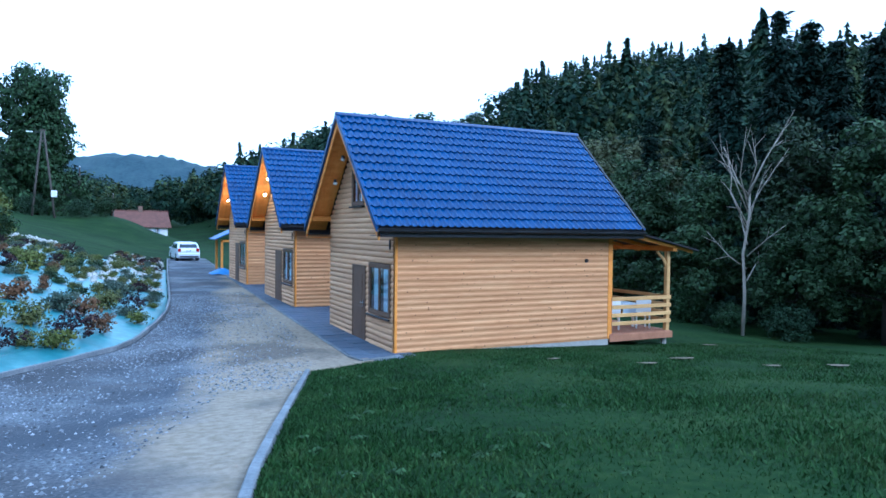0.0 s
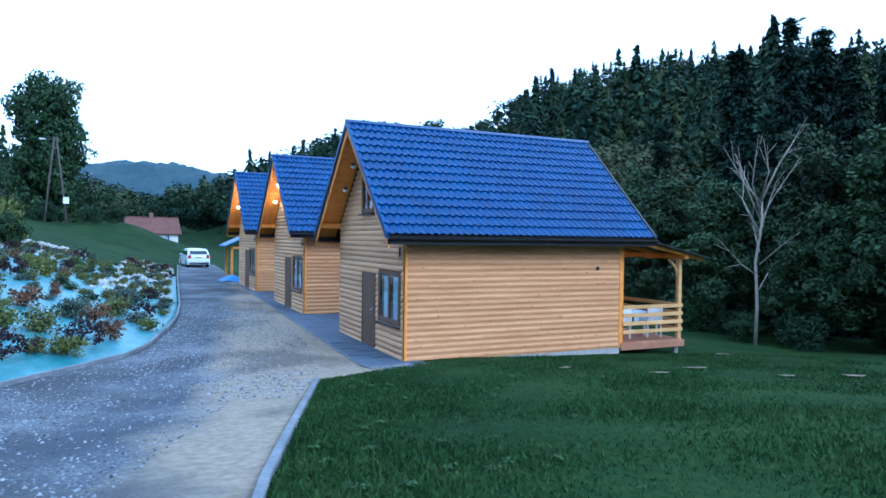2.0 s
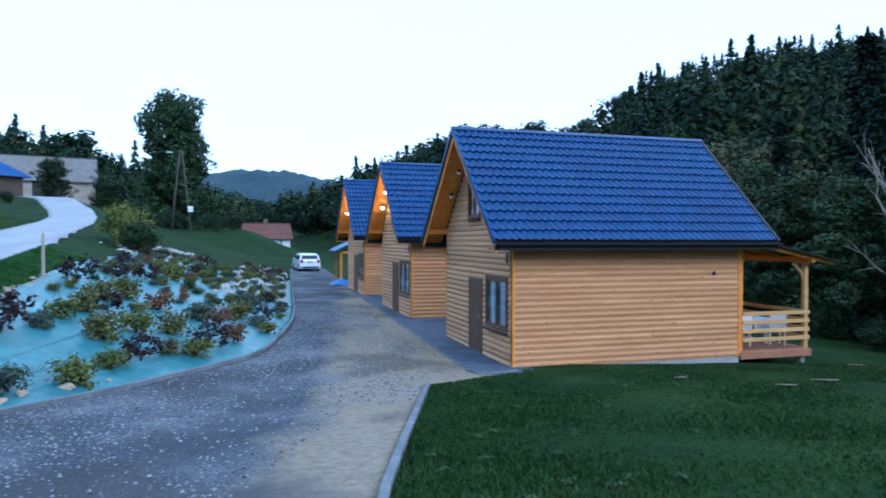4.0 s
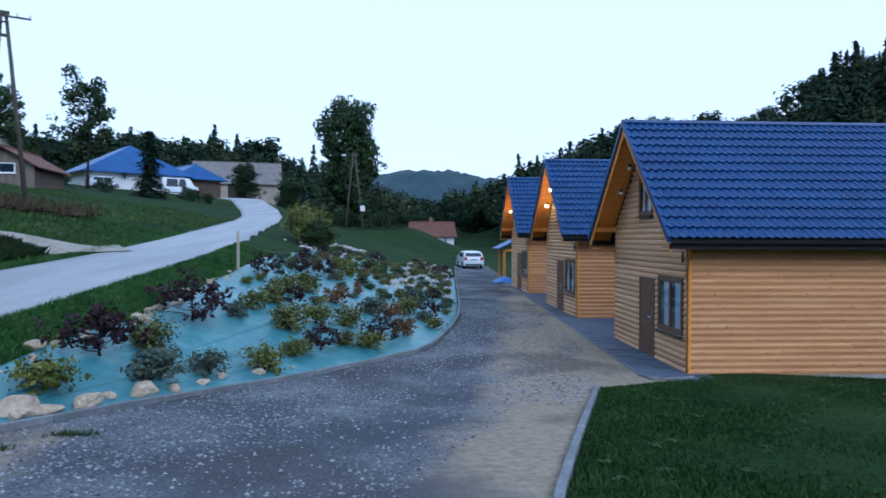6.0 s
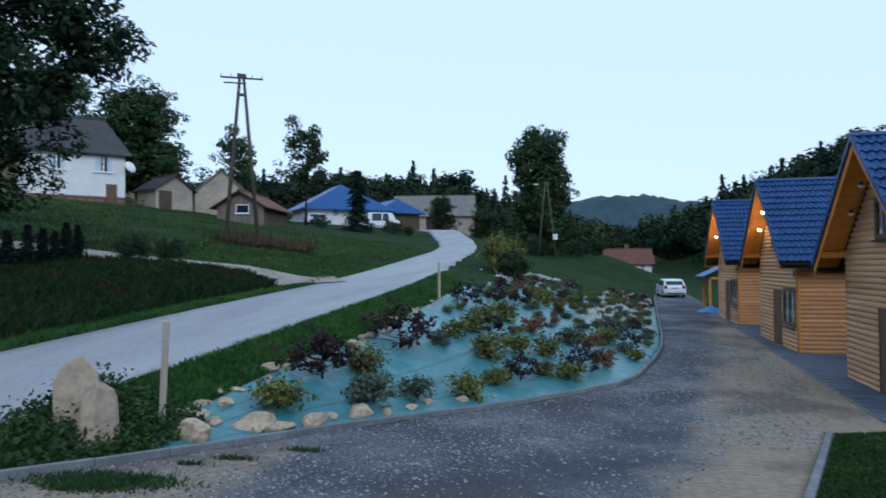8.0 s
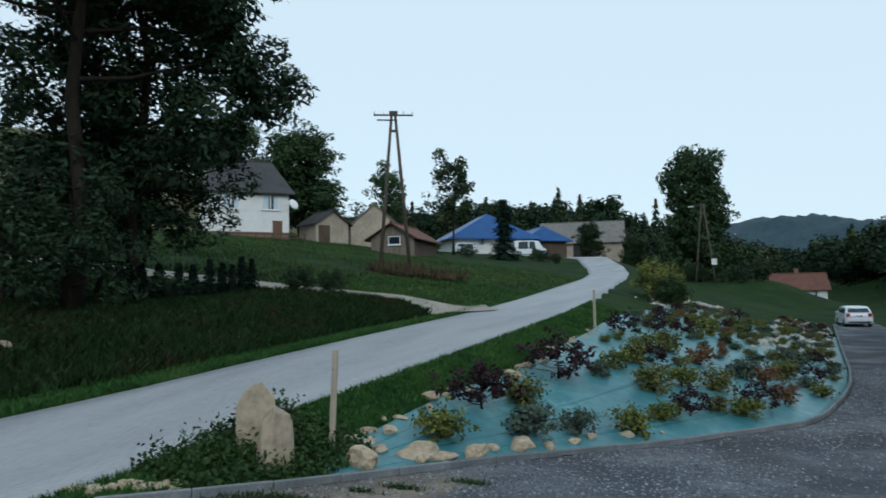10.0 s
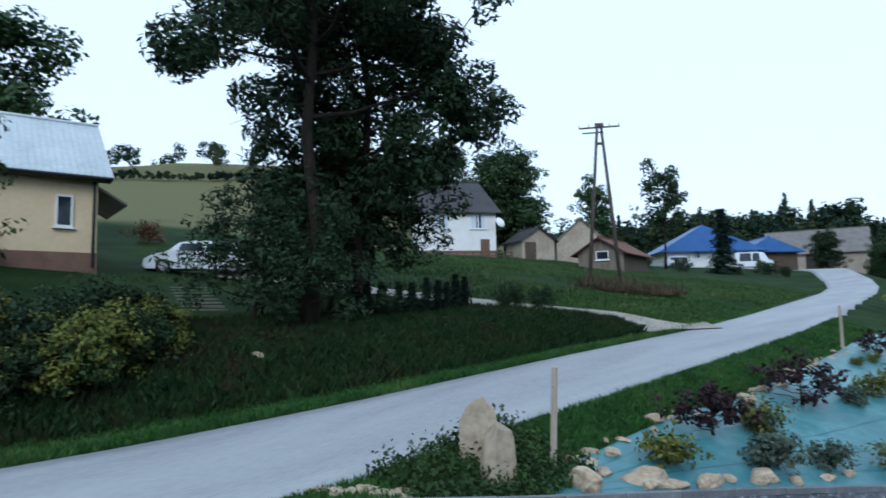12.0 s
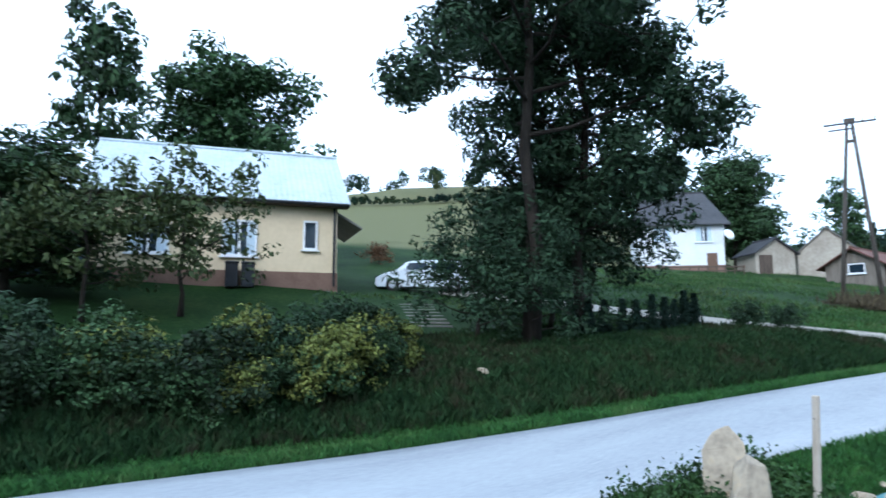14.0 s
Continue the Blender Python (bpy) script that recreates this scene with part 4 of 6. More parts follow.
def conifer(seed, height, radius, count, size, mat, bare=0.1, tiers=None):
    """A spruce: tiers of drooping boughs with gaps between, needles laid along each bough."""
    rng = np.random.default_rng(seed)
    s = Shape().tube([(0, 0, 0), (0.01 * height * rng.normal(), 0, height * 0.5), (0, 0, height * 0.96)], [0.016 * height, 0.010 * height, 0.002 * height], 7)
    tiers = tiers or int(height * 2.4)
    cents, ways = [], []
    for i in range(tiers):
        t = bare + (0.985 - bare) * (i + rng.uniform(-0.3, 0.3)) / tiers
        z = height * t
        reach = radius * (1 - t) ** 0.85 * rng.uniform(0.65, 1.15) + 0.03 * radius
        for a in np.arange(0, 2 * np.pi, 2 * np.pi / (6 + rng.integers(0, 3))):
            a += rng.uniform(-0.35, 0.35)
            r = reach * rng.uniform(0.55, 1.2)
            m = max(2, int(r * 5))
            for q in range(m):
                u = (q + rng.uniform(0.2, 1)) / m
                cents.append((math.cos(a) * r * u, math.sin(a) * r * u, z + 0.10 * r * u - 0.42 * r * u ** 2))
                ways.append((math.cos(a), math.sin(a), 0.1 - 0.8 * u))
    cents, ways = np.array(cents), np.array(ways)
    pick = rng.integers(0, len(cents), count)
    lat = rng.normal(0, min(0.20, radius * 0.09), (count, 3))
    lat[:, 2] *= 0.35
    lat[:, 2] -= np.abs(rng.normal(0, min(0.16, radius * 0.06), count))
    face = np.stack([0.5 * ways[pick, 0], 0.5 * ways[pick, 1], np.ones(count)], 1) + rng.normal(0, 0.4, (count, 3))
    me = quads("crown", leaves(rng, cents[pick] + lat, size, slim=0.32, face=face, along=ways[pick]), mat)
    tr = fix(s.mesh("trunk"))
    tr.materials.append(BARK)
    return tr, me


def tree(meshes, at, turn=0.0, scale=1.0, label="", name="tree", group="", sz=None):
    o = thing(name, label, "tree" if "bush" not in name and "shrub" not in name else "shrub", at, turn, group)
    o.scale = (scale, scale, sz or scale)
    for nm, me in zip(("trunk", "crown"), meshes):
        part(nm, me, None, o)
    return o


# tall dark ash across the road
big = broadleaf(11, 17.0, 0.23, 5.6, 26, 52000, 0.125, LEAFD, 0.78, 0.36, 0.38, 0.42, 3, 0.36, 0.8)
big2 = broadleaf(12, 15.0, 0.19, 3.5, 30, 46000, 0.125, LEAFD, 0.72, 0.15, 0.35, 0.3, 4, 0.36, 0.8)
tree(big, (-23.1, -3.0, L(-23.1, -3.0)), 40, 1.0, "tall dark ash tree with a broad ragged crown on the bank", "ash_tree")
tree(big2, (-23.9, -0.3, L(-23.9, -0.3)), 150, 1.0, "dark leafy tree with low drooping branches on the bank", "roadside_tree")
skirt = broadleaf(13, 4.6, 0.09, 2.7, 16, 6500, 0.115, LEAFD, 0.5, 0.12, 0.35, 0.3, 4, 0.36, 0.8)
for x, y, a, k in ((-24.2, -4.1, 0, 0.75), (-22.9, -3.2, 80, 0.72)):
    tree(skirt, (x, y, L(x, y) - 0.1), a, k, "low dark spreading tree under the tall ash", "understorey_tree", "low trees under the ash")

upper = broadleaf(14, 5.4, 0.09, 2.3, 16, 8500, 0.115, LEAFD, 0.55, 0.34, 0.4, 0.3, 4, 0.36, 0.8)
for x, y, a, k in ((-25.0, -0.8, 190, 0.95), (-25.2, 1.3, 300, 1.0)):
    tree(upper, (x, y, L(x, y) - 0.1), a, k, "slim dark tree behind the row of thujas", "understorey_tree", "low trees under the ash")

# trees round the yellow house and on the fields
mid = [broadleaf(20 + i, 10, 0.22, 3.6, 26, 20000, 0.16, LEAF, 0.9, 0.14, 0.5, 0.2, 4) for i in range(3)]
thin = broadleaf(31, 10, 0.16, 2.3, 18, 3200, 0.20, LEAF, 0.55, 0.35, 0.9, 0.4)
low = broadleaf(32, 3.6, 0.07, 2.0, 14, 3800, 0.085, EDGEY, 0.36, 0.25, 0.55, 0.4)
tree(mid[0], (-48.2, -6.2, L(-48.2, -6.2)), 20, 1.25, "rounded deciduous tree behind the yellow house", "tree", sz=1.06)
for x, y, a, k, h in ((-32.0, -16.2, 70, 0.70, 0.47),):
    tree(mid[1], (x, y, L(x, y) - 0.1), a, k, "leafy tree at the corner of the yellow house", "tree", sz=h)
tree(thin, (-43.3, -13.5, L(-43.3, -13.5)), 10, 0.85, "slender birch-like tree behind the yellow house", "tree", sz=1.12)
tree(low, (-29.6, -11.5, L(-29.6, -11.5)), 0, 1.15, "small yellowing fruit tree in front of the house", "fruit_tree")
tree(low, (-29.2, -14.2, L(-29.2, -14.2)), 120, 1.1, "small yellowing fruit tree in the garden", "fruit_tree")
tree(mid[2], (-54.8, 49.2, L(-54.8, 49.2)), 0, 1.3, "big rounded tree behind the white house", "tree", sz=1.2)
tree(mid[0], (-57.5, 53.2, L(-57.5, 53.2)), 200, 0.8, "rounded tree on the field edge", "tree")
tree(mid[1], (-61, 44.0, L(-61, 44)), 80, 1.1, "rounded tree behind the white house", "tree")
tree(thin, (-43.5, 67.3, L(-43.5, 67.3)), 0, 1.05, "tall thin tree with an open crown", "tree", sz=1.25)
tree(thin, (-50.3, 61.7, L(-50.3, 61.7)), 60, 1.0, "thin tree with sparse foliage", "tree")
lime = broadleaf(33, 9.2, 0.2, 3.2, 40, 32000, 0.16, LEAF, 0.95, 0.03, 0.3, 0.1, 3)
tree(lime, (-14.1, 82.7, L(-14.1, 82.7)), 30, 1.3, "tall dense dark lime tree beside the road", "lime_tree", sz=1.8)
fir = conifer(5, 8.0, 2.2, 9000, 0.20, NEEDLE, 0.02)
tree(fir, (-35.6, 65.2, L(-35.6, 65.2)), 0, 1.0, "dense dark fir before the blue-roofed house", "fir_tree")
tree(mid[2], (-31.0, 93.0, L(-31, 93)), 0, 0.55, "rounded garden tree in front of the barn", "tree")
tree(mid[0], (-24.0, 92.0, L(-24, 92)), 0, 0.5, "grey-green rounded shrub tree by the barn", "tree")

# bushes
bush = [broadleaf(40 + i, 2.6, 0.05, 1.7, 14, 4200, 0.095, m, 0.5, 0.05, 0.7, 0.2, 3, 0.7) for i, m in enumerate((LEAF, LEAFY, LEAFD, LEAF))]
rng = np.random.default_rng(7)
for i in range(34):
    t = i / 33
    x, y = -23.1 + 0.3 * t + rng.uniform(-1.0, 0.9), -17.5 + 10.2 * t + rng.uniform(-0.4, 0.4)
    tree(bush[(0, 1, 2, 0, 3, 1, 2)[i % 7]], (x, y, L(x, y) - 0.05), rng.uniform(0, 360), rng.uniform(0.32, 0.58), "dense overgrown bush with yellowing leaves on the bank", "bush", "bushes on the bank")
for x, y, s, k, lab in ((-12.8, 29.5, 1.25, 1, "yellow-green bush at the top of the planted slope"), (-12.0, 27.0, 1.1, 1, "yellow-green bush at the top of the planted slope"), (-11.3, 26.0, 0.9, 0, "dark green bush above the planted slope"), (-13.6, 71.0, 1.1, 2, "low dark bush along the meadow edge"), (-16.5, 70.5, 1.0, 0, "low dark bush along the meadow edge"), (-9.0, 71.5, 1.0, 2, "low dark bush along the meadow edge"), (-6.5, 74.0, 1.1, 0, "low dark bush along the meadow edge"), (-31.5, 68.5, 0.7, 2, "low garden shrub by the road"), (-29.5, 67.0, 0.6, 0, "low garden shrub by the road"), (-33, 70.5, 0.8, 3, "low garden shrub by the road"), (-39.0, 61.5, 0.8, 2, "low shrub beside the sheds"), (-41.5, 57, 0.9, 0, "low shrub beside the sheds"), (-22.6, 6.0, 0.5, 2, "dark bush beside the farm track"), (-22.2, 7.6, 0.45, 2, "dark bush beside the farm track")):
    tree(bush[k], (x, y, L(x, y) - 0.05), x * 37 % 360, s * 0.62, lab, "bush")
# row of small thujas
thuja = conifer(61, 1.35, 0.46, 4200, 0.055, NEEDLE, 0.0, 44)
for i in range(10):
    y = -1.35 + i * 0.6 + rng.uniform(-0.08, 0.08)
    x = float(np.interp(y, [-1.3, 0, 2, 4.4], [-23.35, -23.05, -22.85, -23.2]))
    tree(thuja, (x, y, L(x, y)), i * 40, rng.uniform(0.75, 0.9), "small upright dark thuja in a clipped row", "thuja", "row of thujas", sz=rng.uniform(0.85, 1.1))
# dry weeds at the foot of the pole
for i in range(6):
    x, y = -26.5 + i * 0.75 + rng.uniform(-0.4, 0.4), 18.8 + rng.uniform(-1.2, 1.2) + 0.35 * i
    w = rng.normal(0, 0.45, (420, 3)) * (1.3, 1.3, 0) + (0, 0, 0.1)
    hgt = rng.gamma(2.5, 0.12, 420).clip(0.1, 1.2)
    q = np.stack([w, w + np.stack([rng.normal(0, 0.03, 420) + 0.03, 0 * hgt, hgt * 0.5], 1), w + np.stack([rng.normal(0, 0.18, 420), rng.normal(0, 0.18, 420), hgt], 1), w + np.stack([-0.03 + 0 * hgt, 0 * hgt, hgt * 0.5], 1)], 1)
    o = new("weed_clump", quads("weed_clump", q, DRYWEED))
    o.location = (x, y, L(x, y))
    tagged(o, "dry brown weeds standing in long grass", "weeds", "weeds by the pole", "stuff")

# ---- the wood on the right ----
EDGELEAF = material("edge_leaf", [(0.017, 0.036, 0.015), (0.038, 0.066, 0.024)], 0.5, 0.7, 0, vary=0.35, island=0.4, spec=0.2)
OLIVELEAF = material("olive_leaf", [(0.045, 0.058, 0.026), (0.080, 0.088, 0.036)], 0.4, 0.75, 0, vary=0.25, island=0.4, spec=0.2)
spruce = [conifer(70 + i, 16 + i, 3.0 + 0.25 * i, 24000, 0.21, NEEDLE, 0.04) for i in range(3)]
edge = [broadleaf(80 + i, 8.5 + i, 0.13, 2.5, 20, 15000, 0.12, EDGELEAF, 0.7, 0.16, 0.35, 0.3, 3) for i in range(3)]
olive = [broadleaf(90 + i, 13, 0.2, 3.6, 26, 20000, 0.19, OLIVELEAF, 1.0, 0.12, 0.45, 0.2, 3) for i in range(2)]
rng = np.random.default_rng(21)
for x, y, k, s in ((27.6, 14.5, 0, 1.02), (29.6, 12.4, 2, 0.97), (32.9, 12.7, 1, 0.96), (31.3, 7.6, 1, 0.86), (22.6, 9.6, 0, 0.72), (20.4, 5.0, 1, 0.6), (24.6, 5.4, 2, 0.78), (22.0, 0.4, 0, 0.72), (25.8, 0.2, 1, 0.7), (21.0, -4.2, 2, 0.6), (24.6, -4.8, 0, 0.7), (28.6, 3.6, 2, 0.74), (29.0, -2.4, 1, 0.8), (21.6, -9.0, 1, 0.7), (26.0, 10.0, 1, 0.74), (24.4, 17.4, 2, 0.66), (36.5, 16.5, 0, 0.9), (36.0, 8.6, 2, 0.78), (34.0, 2.5, 0, 0.8)):
    tree(spruce[k], (x, y, L(x, y) - 0.1), rng.uniform(0, 360), s * rng.uniform(0.9, 1.1), "tall dark spruce at the wood's edge", "spruce_tree", "spruces at the wood's edge", sz=s)
for x, y, k, s in ((25.8, 23.2, 0, 1.0), (23.4, 20.6, 1, 0.82), (28.6, 21.6, 1, 0.86), (22.0, 25.8, 0, 0.72), (30.5, 29.0, 0, 0.95), (20.4, 16.0, 1, 0.62), (26.8, 31.0, 1, 0.85)):
    tree(olive[k], (x, y, L(x, y) - 0.1), rng.uniform(0, 360), s * 0.9, "olive-green rounded tree at the wood's edge", "tree", "olive trees at the wood's edge", sz=s * 0.8)
for x, y, k, s in ((17.4, 9.2, 0, 0.80), (16.6, 5.4, 1, 0.72), (18.6, 2.8, 2, 0.86), (16.2, 1.0, 0, 0.55), (18.2, -0.9, 1, 0.92), (18.8, 12.6, 2, 0.74), (21.6, 12.4, 0, 0.9)):
    tree(edge[k], (x, y, L(x, y) - 0.1), rng.uniform(0, 360), s * 0.95, "green broad-leaved young tree at the wood's edge", "tree", "trees at the wood's edge", sz=s * rng.uniform(0.75, 0.95))
for i in range(12):
    y = 1 + i * 1.6 + rng.uniform(-0.5, 0.5)
    x = 14.6 + 0.05 * max(0, y - 5) * 8 + rng.uniform(0.0, 1.6)
    tree(bush[(2, 0, 2, 3)[i % 4]], (x, y, L(x, y) - 0.1), rng.uniform(0, 360), rng.uniform(0.25, 0.5), "dark undergrowth bush along the wood", "bush", "undergrowth along the wood")
# dead pale tree
rng = np.random.default_rng(4)
s = Shape()
tr = [(0, 0, 0), (0.12, 0.05, 1.5), (0.05, 0.1, 3.0), (0.22, 0.0, 4.4), (0.26, 0.05, 5.4)]
s.tube(tr, [0.07, 0.055, 0.048, 0.042, 0.032], 7)
for k in range(15):
    z0 = 4.0 + 1.4 * rng.uniform() if k > 4 else 2.0 + 0.45 * k
    p = Vector((0.2, 0.05, z0))
    a = k * 2.39
    up = 1.5 if k > 4 else 0.65
    ln = rng.uniform(1.6, 3.0) if k > 4 else rng.uniform(0.8, 1.8)
    d = Vector((math.cos(a) * 0.5, math.sin(a) * 0.5, up * 0.6)).normalized() * ln
    m1, e = p + d * 0.5 + Vector(rng.normal(0, 0.1, 3)), p + d + Vector((0, 0, 0.25)) + Vector(rng.normal(0, 0.12, 3))
    s.tube([p, m1, e], [0.028, 0.018, 0.005], 5)
    for j in range(3):
        q = m1.lerp(e, 0.25 * j)
        s.tube([q, q + Vector(rng.normal(0, 0.22, 3)) + d * 0.22], [0.014, 0.004], 4)
o = part("dead_tree", s, DEADWOOD, smooth=True)
o.location, o.scale = (14.2, 1.75, L(14.2, 1.75)), (1.0, 1.0, 0.98)
tagged(o, "bare pale dead tree before the dark wood", "tree")


# far woods: one mass of small trees each
def woods(name, spots, seed, label, conif=0.5, leafn=150, mat=WOODS, hi=(11, 19), fine=1.0):
    rng = np.random.default_rng(seed)
    out = []
    for x, y in spots:
        z, h = L(x, y), rng.uniform(*hi)
        if rng.uniform() < conif:
            h *= 1.12
            t = rng.uniform(0, 1, leafn) ** 0.8
            tier = np.round(t * 9 + rng.normal(0, 0.12, leafn)) / 9
            a = rng.uniform(0, 6.283, leafn)
            r = h * rng.uniform(0.18, 0.24) * (1.02 - t) ** 0.9 * rng.uniform(0.35, 1.0, leafn) ** 0.5 * (0.8 + 0.3 * np.sin(a * 5 + tier * 40))
            c = np.stack([x + r * np.cos(a), y + r * np.sin(a), z + h * (0.06 + 0.94 * (0.3 * tier + 0.7 * t)) - 0.35 * r], 1)
            way = np.stack([np.cos(a), np.sin(a), -0.5 + 0 * a], 1)
            face = np.stack([0.7 * np.cos(a), 0.7 * np.sin(a), 0.8 + 0 * a], 1) + rng.normal(0, 0.3, (leafn, 3))
            out.append(leaves(rng, c, h * 0.05 * fine, slim=0.4, face=face, along=way))
        else:
            k = 14
            lob = rng.normal(0, 1, (k, 3))
            lob *= (rng.uniform(0.4, 1, k) ** 0.5 / np.linalg.norm(lob, axis=1))[:, None]
            lob = lob * (h * 0.26, h * 0.26, h * 0.30) + (x, y, z + h * 0.56)
            c = lob[rng.integers(0, k, leafn)]
            off = rng.normal(0, 1, (leafn, 3))
            off /= np.linalg.norm(off, axis=1)[:, None]
            face = off + (0, 0, 0.5) + rng.normal(0, 0.35, off.shape)
            out.append(leaves(rng, c + off * h * 0.13 * rng.uniform(0.7, 1.05, (leafn, 1)), h * 0.042 * fine, slim=0.7, face=face))
    ob = new(name, quads(name, np.concatenate(out), mat))
    return tagged(ob, label, "woods", kind="stuff")


rng = np.random.default_rng(99)
spots = []
while len(spots) < 1150:
    x, y = rng.uniform(24, 330), rng.uniform(-90, 420)
    if x < 27 + 0.02 * max(y, 0) and y < 30:
        continue
    if rng.uniform() < (150 / (60 + math.hypot(x, y))) and (L(x, y) < 92):
        spots.append((x, y))
near = [q for q in spots if 40 < math.hypot(q[0] + 6, q[1] + 15) < 95]
woods("near_woods", near, 9, "dark tall spruces and broad-leaved trees behind the lawn", 0.45, 1100, fine=0.5, hi=(9, 13))
spots = [q for q in spots if math.hypot(q[0] + 6, q[1] + 15) >= 95]
steep = [q for q in spots if q[1] + 15 < 1.7 * (q[0] + 6)]
woods("wooded_hillside", steep, 1, "dark mixed wood that covers the hillside", 0.35, 420, fine=0.72, hi=(12, 18))
woods("wooded_spur", [q for q in spots if q not in steep], 4, "broad-leaved wood on the spur past the cabins", 0.03, 420, fine=0.75, hi=(9, 13))
spots = [(rng.uniform(2, 45), rng.uniform(75, 230)) for _ in range(170)] + [(rng.uniform(-45, 30), rng.uniform(135, 330)) for _ in range(260)]
woods("valley_woods", [p for p in spots if (p[0] > 10 or p[1] > 118) and (p[0] > 2 + 0.02 * (p[1] - 75) or p[1] > 150)], 2, "dark mixed woods down the valley", 0.12, 320, hi=(8, 13), fine=0.8)
spots = [(rng.uniform(13, 62), rng.uniform(96, 165)) for _ in range(250)]
woods("knoll_woods", [p for p in spots if p[0] > 15 + 0.03 * (p[1] - 96)], 12, "mixed wood on the knoll past the cabins", 0.04, 420, hi=(8, 12), fine=0.75)
spots = [(rng.uniform(-210, -40), rng.uniform(135, 300)) for _ in range(460)]
woods("woods_behind_farm", [p for p in spots if p[1] > 150 - 0.35 * (p[0] + 60) * 0.3], 3, "dark mixed woods behind the farms", 0.1, 360, fine=0.85)
spots = [(-120 + rng.normal(0, 3), rng.uniform(-10, 62)) for _ in range(26)] + [(-142 + rng.normal(0, 9), rng.uniform(-90, 130)) for _ in range(34)]
woods("field_trees", spots, 5, "scattered trees along the hilltop field", 0.0, 320, hi=(3.2, 6))
spots = [(-108 + rng.normal(0, 0.6), y) for y in np.arange(-20, 70, 0.4)]
woods("hedgerows", spots, 15, "low dark hedgerows between the hay fields", 0.0, 110, hi=(0.9, 1.9), fine=2.4)
spots = [(x, -45 + rng.uniform(-20, 6)) for x in np.linspace(-80, 60, 90)]
hp = Shape()
hx, hy = np.linspace(-260, 300, 141), np.linspace(640, 900, 27)
for yy in hy:
    for xx in hx:
        k = math.exp(-((xx - 42) / 70) ** 2) * 28 + math.exp(-((xx + 60) / 170) ** 2) * 74 + math.exp(-((xx - 175) / 90) ** 2) * 68
        k *= math.exp(-((yy - 770) / 120) ** 2)
        hp.add([(float(xx), float(yy), k - 8 + 4.5 * noise.noise(Vector((xx * 0.05, yy * 0.05, 0))) + 5.0 * abs(noise.noise(Vector((xx * 0.13, yy * 0.11, 3)))))], [])
hp.f = [(r * 141 + c, r * 141 + c + 1, (r + 1) * 141 + c + 1, (r + 1) * 141 + c) for r in range(26) for c in range(140)]
# the air's haze over the valley is painted into this hill's blue
HAZED_HILL = material("hazed_far_hill", [(0.020, 0.044, 0.060), (0.030, 0.058, 0.075), (0.042, 0.075, 0.086)], 0.06, 0.95, 0.3)
tagged(part("backdrop", hp, HAZED_HILL, smooth=True, mend=False), "far wooded hill across the valley, its distance haze painted in as blue", "hill", kind="structure")
woods("woods_behind", spots, 6, "dark trees along the lower valley", 0.4, 120)


# ---- village buildings ----
def window(parent, cx, z0, w, h, face, mat=UPVC, axis=0, sashes=2):
    """A framed window on a wall that faces along -/+ an axis; face: the wall's plane and the outward sign."""
    f, sg = face
    def bx(a0, a1, zz0, zz1, d0, d1):
        lo, hi = sorted((f + sg * d0, f + sg * d1))
        return (lo, hi, a0, a1, zz0, zz1) if axis == 0 else (a0, a1, lo, hi, zz0, zz1)
    s = Shape()
    t = 0.08
    s.box(*bx(cx - w / 2, cx - w / 2 + t, z0, z0 + h, -0.02, 0.06)).box(*bx(cx + w / 2 - t, cx + w / 2, z0, z0 + h, -0.02, 0.06)).box(*bx(cx - w / 2 + t, cx + w / 2 - t, z0, z0 + t, -0.02, 0.06)).box(*bx(cx - w / 2 + t, cx + w / 2 - t, z0 + h - t, z0 + h, -0.02, 0.06))
    if sashes == 2:
        s.box(*bx(cx - 0.05, cx + 0.05, z0 + t, z0 + h - t, -0.02, 0.05))
    win = part("window", s, mat, parent)
    part("pane", Shape().box(*bx(cx - w / 2 + t, cx + w / 2 - t, z0 + t, z0 + h - t, 0.002, 0.012)), GLASS, win)
    for a0, a1 in ((cx - w / 2 + t, cx - w * 0.12), (cx + w * 0.2, cx + w / 2 - t)) if sashes == 2 else ():
        part("curtain", Shape().box(*bx(a0, a1, z0 + t, z0 + h - t, 0.014, 0.02)), CURTAIN, win, "pale blue-white curtain")
    part("sill", Shape().box(*bx(cx - w / 2 - 0.08, cx + w / 2 + 0.08, z0 - 0.06, z0 - 0.005, 0.0, 0.14)), mat, win)
    return win


